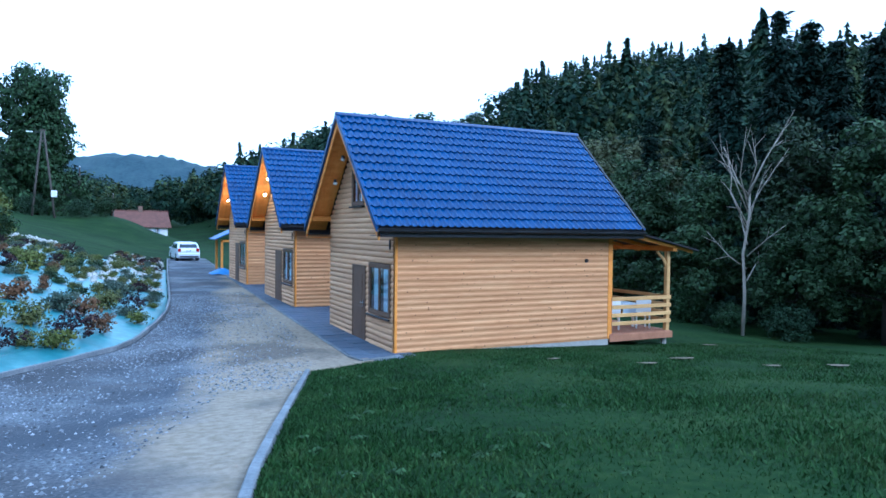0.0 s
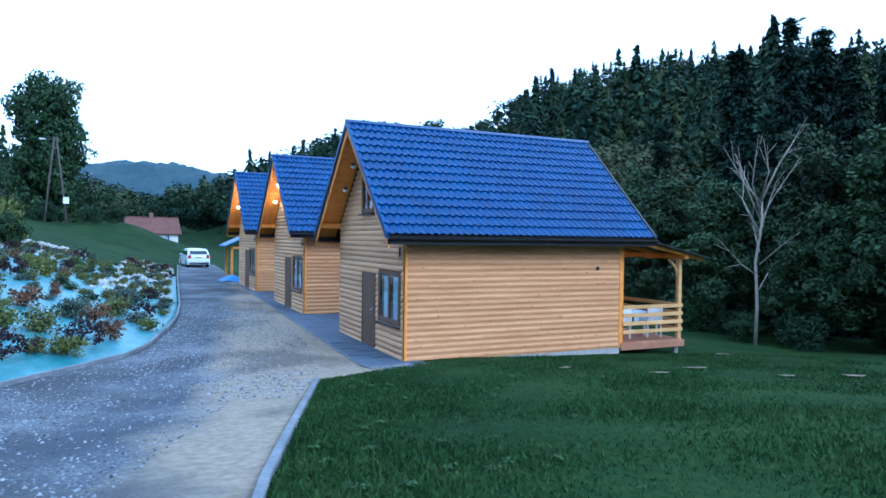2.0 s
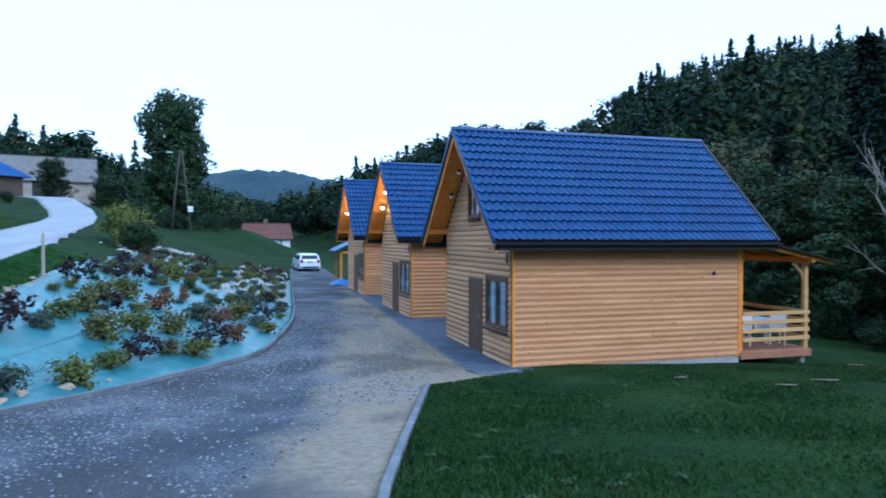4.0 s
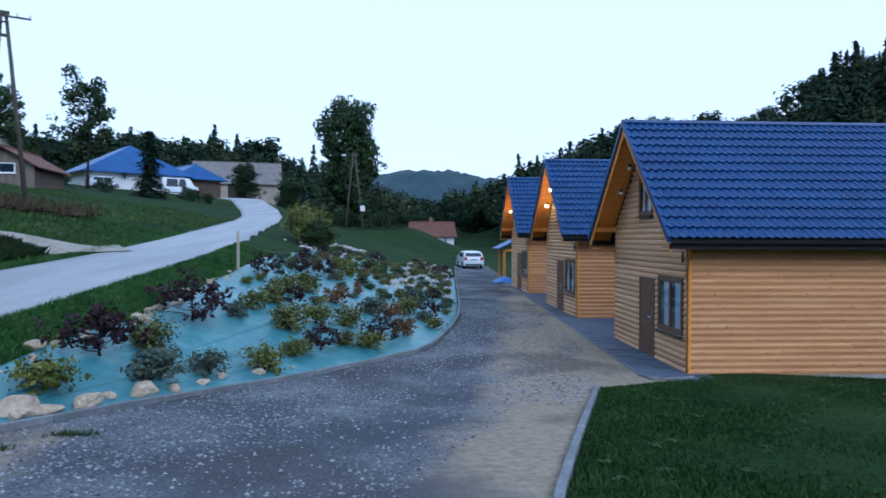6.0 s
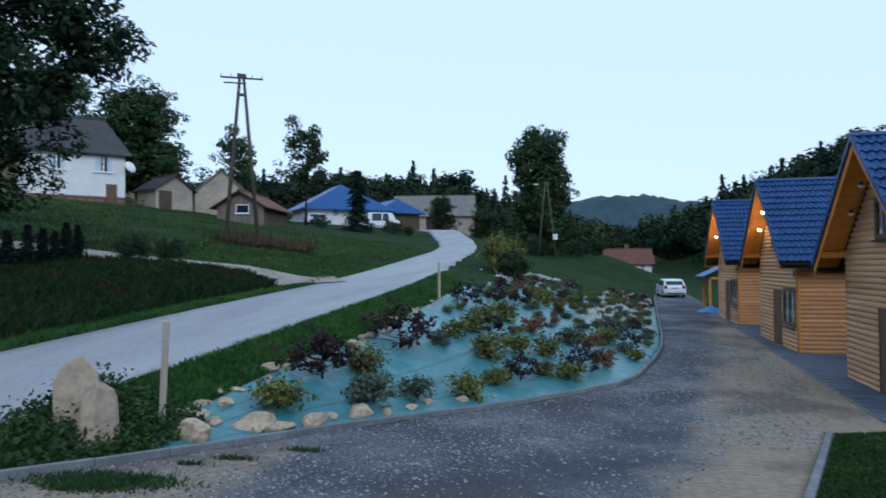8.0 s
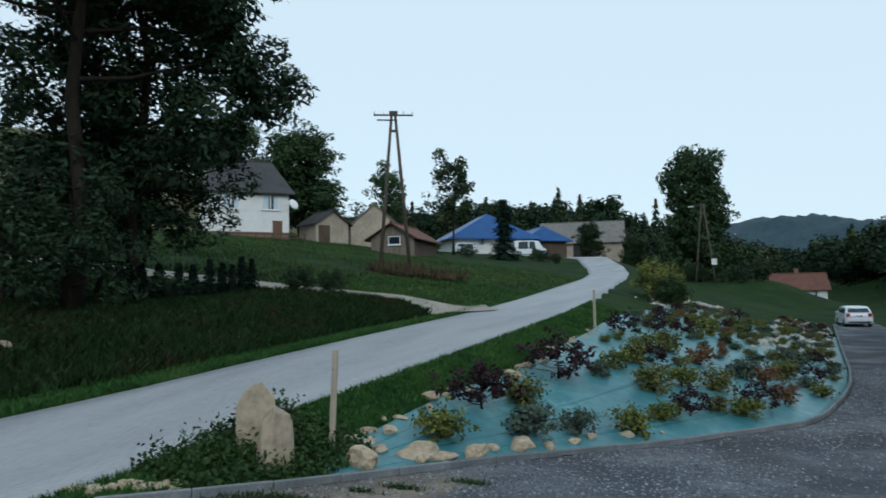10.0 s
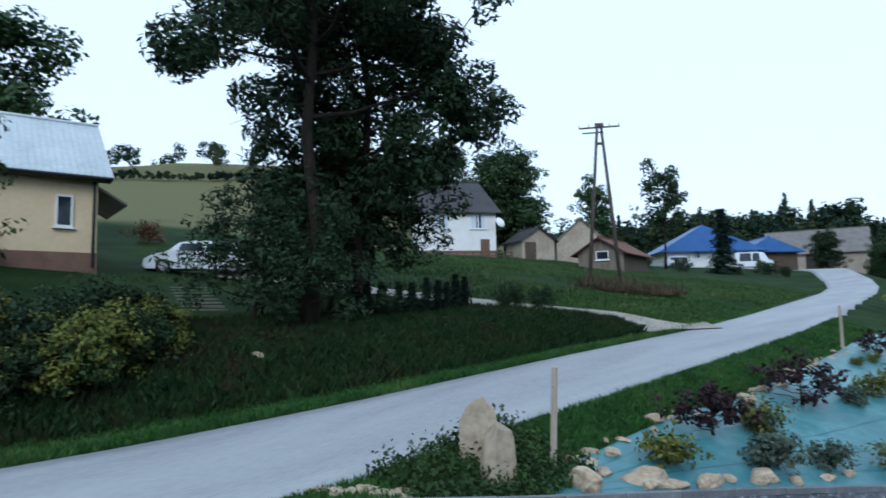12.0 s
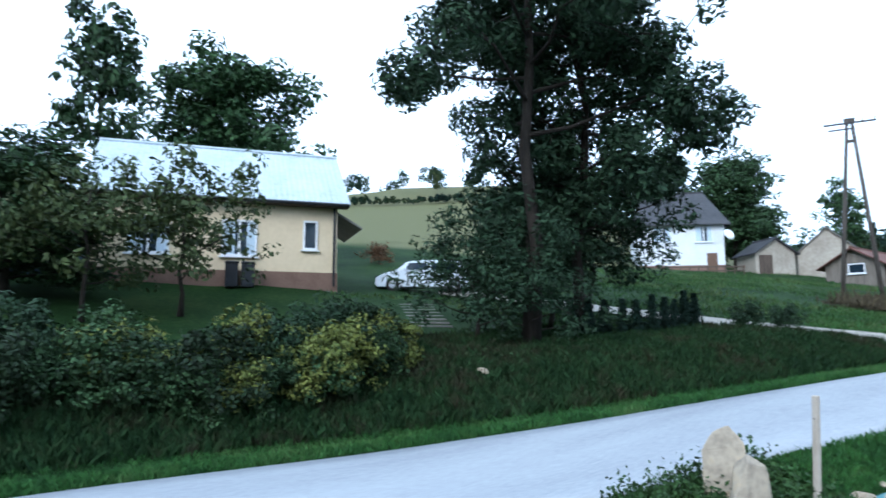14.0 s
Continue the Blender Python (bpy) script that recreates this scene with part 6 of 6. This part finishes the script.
def standing_stone(name, pts, seed):
    """A split block: the hull of a few corners, its faces roughened and its edges worn."""
    bm = bmesh.new()
    for p in pts:
        bm.verts.new(p)
    bmesh.ops.convex_hull(bm, input=bm.verts)
    bmesh.ops.delete(bm, geom=[v for v in bm.verts if not v.link_faces], context="VERTS")
    bmesh.ops.bevel(bm, geom=list(bm.edges), offset=0.012, segments=1, affect="EDGES", profile=0.6)
    bmesh.ops.triangulate(bm, faces=bm.faces)
    bmesh.ops.subdivide_edges(bm, edges=[e for e in bm.edges if e.calc_length() > 0.12], cuts=3, use_grid_fill=True)
    bm.normal_update()
    for v in bm.verts:
        v.co += v.normal * (0.02 * noise.noise(v.co * 3.5 + Vector((seed, 0, 0))) + 0.014 * noise.noise(v.co * 11 + Vector((0, seed, 0))))
    me = bpy.data.meshes.new(name)
    bm.to_mesh(me)
    bm.free()
    me.materials.append(BOULDER)
    return me


BOULDER = material("split_sandstone", [(0.27, 0.23, 0.18), (0.40, 0.34, 0.26), (0.47, 0.37, 0.25)], 1.6, 0.9, 0.3)
for x, y, turn, pts, word in (
        (-13.66, -6.92, 40, [(-.31, -.2, -.3), (.3, -.24, -.3), (.32, .24, -.3), (-.3, .2, -.3), (-.32, -.17, .72), (-.15, -.12, 1.0), (.08, -.1, 1.1), (.27, -.14, .84), (.29, .16, .74), (-.24, .15, .8), (.04, .1, 1.06), (.32, -.2, .3)], "upright"),
        (-13.12, -7.2, 72, [(-.2, -.22, -.3), (.28, -.2, -.3), (.32, .2, -.3), (-.25, .2, -.3), (-.29, -.1, .38), (-.1, -.16, .86), (-.03, -.05, .98), (.18, -.16, .82), (.31, -.05, .7), (.32, .1, .48), (-.1, .15, .8)], "leaning")):
    o = new("boulder", standing_stone("boulder", pts, x))
    o.matrix_world = pose(x, y, L(x, y) - 0.05, 0, 0, turn)
    o.scale = (0.92, 0.92, 0.95)
    tagged(o, word + " split sandstone boulder beside the drive entrance", "boulder", "standing boulders")
rock(-21.5, -5.66, 0.5, 20, 1, "small pale stone lying on the dark bank", "loose stones", 0.1)

# ---- shrubs on the membrane ----
kinds = []
for i, (m, word, count, sz, hh, wide, knots, clump) in enumerate(((OLIVE, "olive-green cushion shrub", 1000, 0.042, 0.30, 0.85, 3, 0.17), (GREYG, "grey-green juniper", 1000, 0.04, 0.26, 1.2, 3, 0.13), (PLUM, "dark plum-leaved barberry", 750, 0.05, 0.50, 1.1, 2, 0.12), (LEAFY, "yellow-green spirea", 850, 0.045, 0.32, 0.95, 3, 0.14), (RUST, "rust-tinted shrub", 700, 0.042, 0.34, 0.9, 3, 0.13), (LEAF, "green cotoneaster", 900, 0.042, 0.26, 1.2, 3, 0.13))):
    for v in range(2):
        kinds.append((broadleaf(100 + i + 20 * v, hh, 0.022, hh * wide, 11, count, sz, m, clump, 0.05, 0.55 + 0.25 * v, 0.35, knots), word))
SHRUB = {"o": 0, "g": 1, "p": 2, "y": 3, "r": 4, "c": 5}
made = []


def shrub(x, y, k, size, flat=1.0):
    made.append((x, y))
    ms, word = kinds[2 * k + len(made) % 2]
    tree(ms, (x, y, L(x, y) + 0.03), len(made) * 77 % 360, size, word + " planted in the teal membrane", "shrub", "shrubs on the planted slope", sz=size * flat)


for k, x, y, size in (("p", -11.95, -2.3, 1.25), ("p", -11.35, 1.2, 1.4), ("p", -8.42, 1.6, 0.85), ("p", -7.02, 3.6, 0.8), ("p", -9.67, 5.15, 0.85), ("p", -5.45, 9.05, 0.7), ("p", -9.75, 13.6, 0.9), ("p", -11.3, 9.2, 1.0),
                      ("y", -11.96, -4.2, 1.1), ("y", -9.42, -0.2, 1.0), ("y", -8.9, 0.95, 0.85), ("y", -10.43, 3.45, 0.95), ("y", -8.8, 3.7, 1.1), ("y", -8.97, 15.9, 1.3), ("y", -7.28, 2.5, 0.9)):
    shrub(x, y, SHRUB[k], size)
for k, x, y, size in (("o", -11.5, -1.05, 1.2), ("o", -9.34, 2.5, 1.15), ("o", -7.99, 4.3, 1.15), ("o", -10.2, 4.8, 1.1), ("o", -10.16, 7.1, 1.2), ("o", -9.63, 8.2, 1.2), ("o", -7.89, 2.35, 0.75), ("o", -6.38, 8.35, 1.1),
                      ("g", -10.95, -2.55, 1.25), ("g", -10.27, -1.35, 1.0), ("g", -10.6, 2.4, 0.8), ("g", -5.8, 12.0, 1.1), ("g", -7.46, 6.85, 1.2), ("r", -6.41, 4.55, 1.0), ("r", -8.59, 7.4, 1.15), ("r", -6.83, 6.7, 1.0)):
    shrub(x, y, SHRUB[k], size)
rng = np.random.default_rng(77)
while len(made) < 200:
    y = float(6 + 25 * rng.uniform() ** 0.9)
    x0, x1 = float(bed_left(y)) + 0.3, float(np.interp(y, KERB_Y, KERB_X)) - 0.4
    x = float(rng.uniform(x0, x1))
    gap = 0.85 if y < 12 else 0.6
    if any((x - a) ** 2 + (y - b) ** 2 < gap * gap for a, b in made):
        continue
    k = 2 if x - x0 < 1.2 and rng.uniform() < 0.2 else int(rng.choice(6, p=[0.28, 0.18, 0.05, 0.25, 0.08, 0.16]))
    shrub(x, y, k, float(rng.uniform(0.42, 0.85)), float(rng.uniform(0.7, 1.1)))
# pale stones spread through the upper bed
pts = []
rng = np.random.default_rng(31)
scat = Shape()
for i in range(1150):
    if i < 850:
        y = rng.uniform(15, 41)
        x = float(np.interp(y, KERB_Y, KERB_X)) - rng.uniform(0.3, 3.4)
    else:
        y = rng.uniform(24, 36)
        x = -11.0 + rng.normal(0, 0.9) + 0.1 * (y - 24)
    r = rng.uniform(0.05, 0.18)
    c = np.array([x, y, L(x, y) + r * 0.3])
    q = [c + np.array(v) * r * rng.uniform(0.7, 1.3, 3) for v in ((1, 0, 0), (0, 1, 0), (-1, 0, 0), (0, -1, 0), (0, 0, 0.8))]
    scat.add([p.tolist() for p in q], [(0, 1, 4), (1, 2, 4), (2, 3, 4), (3, 0, 4)])
tagged(part("scattered_stones", scat, PALE, mend=False), "pale stones strewn between the upper plants", "stones", kind="stuff")
for i in range(60):
    y = float(rng.uniform(30, 40))
    x = float(np.interp(y, KERB_Y, KERB_X)) - float(rng.uniform(0.4, 3.2))
    tree(kinds[int(rng.integers(0, 12))][0], (x, y, L(x, y) + 0.02), float(rng.uniform(0, 360)), float(rng.uniform(0.35, 0.6)), kinds[0][1] + " between pale stones on the upper slope", "shrub", "shrubs on the upper slope")

# ---- loose gravel and grass ----
rng = np.random.default_rng(8)
n = 250000
y = -13 + 29 * rng.uniform(0, 1, n) ** 1.5
lo, hi = np.interp(y, KERB_Y, KERB_X) + 0.08, np.array([float(drive_right(v)) for v in y]) - 0.08
u = rng.uniform(0, 1, n)
x = lo + (hi - lo) * u
keep = (np.sin(x * 1.1 + 1.7 * np.sin(y * 0.45)) + rng.normal(0, 0.7, n) + 0.9 * (u < 0.08) + 2.0 * (np.hypot(x + 3.6, y + 2.8) < 1.2) > -0.55) & ((u < 0.84) | (np.hypot(x + 3.6, y + 2.8) < 1.3))
x, y = x[keep], y[keep]
r = rng.gamma(2.2, 0.0074, len(x)).clip(0.008, 0.042)
z = land(x, y)
base_v = np.array([(1, 0, 0), (0.2, 1, 0), (-1, 0.1, 0), (-0.1, -1, 0), (0.1, 0.1, 0.75)])
vv = np.stack([x, y, z + 0.001], 1)[:, None] + base_v[None] * r[:, None, None] * rng.uniform(0.7, 1.3, (len(x), 5, 3))
ff = (np.arange(len(x)) * 5)[:, None, None] + np.array([(0, 1, 4), (1, 2, 4), (2, 3, 4), (3, 0, 4)])[None]
me = bpy.data.meshes.new("loose_gravel")
me.from_pydata(vv.reshape(-1, 3).tolist(), [], ff.reshape(-1, 3).tolist())
me.materials.append(PEBBLE)
tagged(new("loose_gravel", me), "loose pale and grey stones on the drive", "gravel", kind="stuff")


def blades(name, xs, ys, high, seed, label, mat=BLADE, wide=0.009):
    rng = np.random.default_rng(seed)
    n = len(xs)
    p = np.stack([xs, ys, land(xs, ys) - 0.03], 1)
    a = rng.uniform(0, 6.283, n)
    w = np.stack([np.cos(a), np.sin(a), 0 * a], 1) * wide * rng.uniform(0.7, 1.6, n)[:, None]
    h = high * rng.uniform(0.5, 1.5, n)
    tip = p + np.stack([rng.normal(0, 0.4, n) * h, rng.normal(0, 0.4, n) * h, h], 1)
    midp = p * 0.5 + tip * 0.5 + np.stack([0 * h, 0 * h, 0.12 * h], 1)
    q = np.stack([p - w, p + w, midp + w, tip], 1)
    return tagged(new(name, quads(name, q, mat)), label, "grass", kind="stuff")


rng = np.random.default_rng(15)
n = 230000
y = rng.uniform(0, 1, n) * 17 - 14
x = rkerb_x(y) + 0.1 + rng.uniform(0, 1, n) ** 1.6 * 15
ok = ~((x > -0.1) & (y > -0.1)) & ~((y > -0.95) & (x > -1.3) & (x < 0.0))
patch = np.sin(x * 0.9 + np.sin(y * 1.3)) * np.cos(y * 0.8) + rng.normal(0, 0.5, n)
ok &= (patch > -1.15) & ~((y > -2.15 + (x + 2.66) * 0.6) & (x < 0.0))
blades("lawn_grass", x[ok], y[ok], 0.062, 3, "short dark lawn grass with thin patches")
n = 60000
y = rng.uniform(-10, 16, n)
lo, hi = np.interp(y, ROAD_Y, ROAD_R) + 0.05, bed_left(y) - 0.05
hi = np.where(y < -6.8, np.interp(y, KERB_Y, KERB_X) - 0.1, hi)
x = lo + np.maximum(hi - lo, 0.05) * rng.uniform(0, 1, n)
blades("verge_grass", x, y, 0.10, 4, "long grass on the road verge", VERGE)
n = 70000
y = rng.uniform(-17, 24, n)
x = np.interp(y, ROAD_Y, ROAD_L) - 0.1 - rng.uniform(0, 1, n) ** 1.3 * np.interp(y, [-17, 4, 12, 24], [1.5, 1.6, 7, 9])
blades("bank_grass", x, y, 0.12, 5, "long grass on the dark bank", VERGE)

# tufts of grass on the drive beside the kerb
rng = np.random.default_rng(64)
for x, y, w, n in ((-11.95, -8.4, 0.42, 3600), (-12.0, -8.75, 0.25, 1300), (-11.28, -6.9, 0.13, 260), (-10.64, -6.1, 0.16, 320), (-11.6, -7.35, 0.1, 140), (-10.9, -9.3, 0.2, 240)):
    blades("drive_tuft", x + rng.normal(0, w, n), y + rng.normal(0, w * 0.4, n), 0.085, int(n), "low tuft of green weeds in the gravel", WEEDBLADE)

# steps up the bank by the white car
st = thing("garden_steps", "worn grey concrete steps up the grassy bank", "steps", (-26.5, -4.3, L(-26.5, -4.3)), -20)
for i in range(8):
    part("step", Shape().box(-0.64 - i * 0.6, 0.0 - i * 0.6, -0.65, 0.65, -0.35 + i * 0.125, 0.06 + i * 0.125, 0.02), SLATE, st)
# table and chairs on the nearest porch
tb = thing("porch_table", "white garden table with blue cloth on the porch", "table", (7.9, 1.3, 0.12), 0)
part("tabletop", Shape().box(-0.55, 0.55, -0.4, 0.4, 0.70, 0.74, 0.01), UPVC, tb)
part("cloth", Shape().box(0.0, 0.57, -0.42, 0.42, 0.742, 0.75).box(0.0, 0.57, -0.425, -0.415, 0.45, 0.742), CURTAIN, tb, "pale blue cloth")
for a in (-0.48, 0.48):
    for b in (-0.33, 0.33):
        part("leg", Shape().box(a - 0.03, a + 0.03, b - 0.03, b + 0.03, 0.0, 0.70), UPVC, tb)
for cx in (7.25, 8.5):
    ch = thing("garden_chair", "white plastic garden chair on the porch", "chair", (cx, 0.75, 0.12), 10 if cx < 8 else -25, "porch chairs")
    part("seat", Shape().box(-0.23, 0.23, -0.23, 0.23, 0.42, 0.45, 0.01), UPVC, ch)
    part("backrest", Shape().box(-0.23, 0.23, -0.26, -0.22, 0.46, 0.9, 0.01), UPVC, ch)
    for a in (-0.2, 0.2):
        for b in (-0.2, 0.2):
            part("leg", Shape().box(a - 0.02, a + 0.02, b - 0.02, b + 0.02, 0.0, 0.42), UPVC, ch)
# dark blue fence beside the yellow house
bf = thing("blue_fence", "dark blue slatted fence beside the yellow house", "fence", (-36.4, -17.0, L(-36.4, -17.0) + 0.1), 0)
NAVY = material("navy_fence", [(0.012, 0.03, 0.06), (0.02, 0.045, 0.085)], 2, 0.7, 0.2, vary=0.1)
for i in range(30):
    part("slat", Shape().box(0, 0.03, -3.0 + i * 0.2, -2.82 + i * 0.2, -0.6, 1.5), NAVY, bf)
part("rail", Shape().box(0.03, 0.07, -3.0, 3.0, 0.9, 1.0), NAVY, bf)

# dark ground cover on the bank across the road
rng = np.random.default_rng(52)
n = 90000
y = rng.uniform(-18, 9, n)
far = 1.3 + rng.uniform(0, 1, n) * 5.2 * np.clip((10 - y) / 6, 0.25, 1)
x = np.interp(y, ROAD_Y, ROAD_L) - far
COVER = material("ground_cover", [(0.012, 0.030, 0.012), (0.020, 0.045, 0.016), (0.034, 0.032, 0.018)], 0.5, 0.85, 0, island=0.4, spec=0.1)
blades("ground_cover", x, y, 0.26, 53, "dark tangled long grass on the steep bank", COVER, 0.022)
n = 9000
y = rng.uniform(-18, 7, n)
x = np.interp(y, ROAD_Y, ROAD_L) - 1.4 - rng.uniform(0, 1, n) * 4.5
keep = np.sin(x * 1.7 + y) * np.cos(y * 1.3 - x * 0.6) > 0.1
x, y = x[keep], y[keep]
tagged(new("bank_weeds", quads("bank_weeds", leaves(rng, np.stack([x, y, land(x, y) + rng.gamma(2, 0.08, len(x)).clip(0, 0.4)], 1), 0.06), COVER)), "low dark leafy weeds among the bank's grass", "weeds", kind="stuff")
# rough grass on the meadow past the farm track
n = 80000
y = rng.uniform(-6, 44, n)
x = np.interp(y, ROAD_Y, ROAD_L) - 0.6 - rng.uniform(0, 1, n) ** 1.2 * 27
ok = (np.sin(x * 0.45 + 1.3 * np.sin(y * 0.3)) + np.cos(y * 0.5 - x * 0.2) + rng.normal(0, 0.8, n) > -0.4) & ~((y < 7) & (x > -24.5)) & ~((x < -33) & (y < 2)) & (np.abs(y - np.interp(x, TRACK_X, TRACK_Y)) > 1.5) & ~((np.abs(x + 28.8) < 3) & (np.abs(y + 3.4) < 2))
blades("meadow_grass", x[ok], y[ok], 0.16, 54, "rough tufted green grass on the meadow", MEADOW, 0.03)
# weeds round the boulders and stems at the post
n = 9000
y = rng.uniform(-8.6, -5.6, n)
x = rng.uniform(-14.3, -12.4, n)
WEED = material("low_weed", [(0.016, 0.04, 0.012), (0.035, 0.075, 0.02)], 1.5, 0.7, 0, island=0.4, spec=0.2)
keep = x < np.interp(y, KERB_Y, KERB_X) - 0.08
x, y = x[keep], y[keep]
tagged(new("boulder_weeds", quads("boulder_weeds", leaves(rng, np.stack([x, y, land(x, y) + rng.gamma(1.5, 0.07, len(x)).clip(0, 0.4)], 1), 0.04), WEED)), "low green weeds round the boulders and kerb", "weeds", kind="stuff")

# broad-leaved weeds in the near lawn
rng = np.random.default_rng(71)
for i in range(32):
    y = rng.uniform(-12, -3)
    x = float(rkerb_x(y)) + 0.25 + rng.gamma(1.6, 1.0)
    m = 26
    a, r = rng.uniform(0, 6.283, m), rng.uniform(0.02, 0.13, m)
    c = np.stack([r * np.cos(a), r * np.sin(a), 0.02 + 0.05 * rng.uniform(0, 1, m)], 1)
    o = new("lawn_weed", quads("lawn_weed", leaves(rng, c * (0.7, 0.7, 0.7), 0.026, slim=0.5, face=np.stack([np.cos(a) * 0.4, np.sin(a) * 0.4, 1 + 0 * a], 1), along=np.stack([np.cos(a), np.sin(a), 0.3 + 0 * a], 1)), WEED))
    o.location = (x, y, L(x, y) + 0.01)
    tagged(o, "flat broad-leaved weed in the mown lawn", "weed", "weeds in the lawn", "stuff")
rustbush = broadleaf(47, 1.1, 0.04, 0.8, 12, 1500, 0.07, RUST, 0.26, 0.05, 0.7, 0.2, 3, 0.6)
RX, RY = -47.8, 3.5
tree(rustbush, (RX, RY, L(RX, RY) - 0.05), 0, 1.0, "small orange-brown bush in the field", "bush")

# small bare patches in the lawn
SOIL = material("bare_soil", [(0.11, 0.09, 0.06), (0.19, 0.155, 0.11)], 6, 0.95, 0.5)
for i, (x, y, w, d) in enumerate(((5.2, -4.2, 0.42, 0.14), (3.4, -5.0, 0.26, 0.10), (5.6, -6.1, 0.22, 0.09), (6.9, -6.6, 0.3, 0.1), (9.3, -1.2, 0.35, 0.12), (2.3, -3.4, 0.2, 0.08))):
    q = Shape()
    ring = [(x + w * math.cos(a) * (0.75 + 0.35 * math.sin(3 * a + i)), y + (w * 0.3 + d) * math.sin(a) * (0.8 + 0.3 * math.cos(2 * a + i))) for a in np.linspace(0, 2 * math.pi, 15)[:-1]]
    q.add([(u, v, L(u, v) + 0.045) for u, v in ring] + [(x, y, L(x, y) + 0.06)], [(k, (k + 1) % 14, 14) for k in range(14)])
    tagged(part("bare_patch", q, SOIL, mend=False), "small bare sandy patch in the lawn", "soil", "bare patches in the lawn")
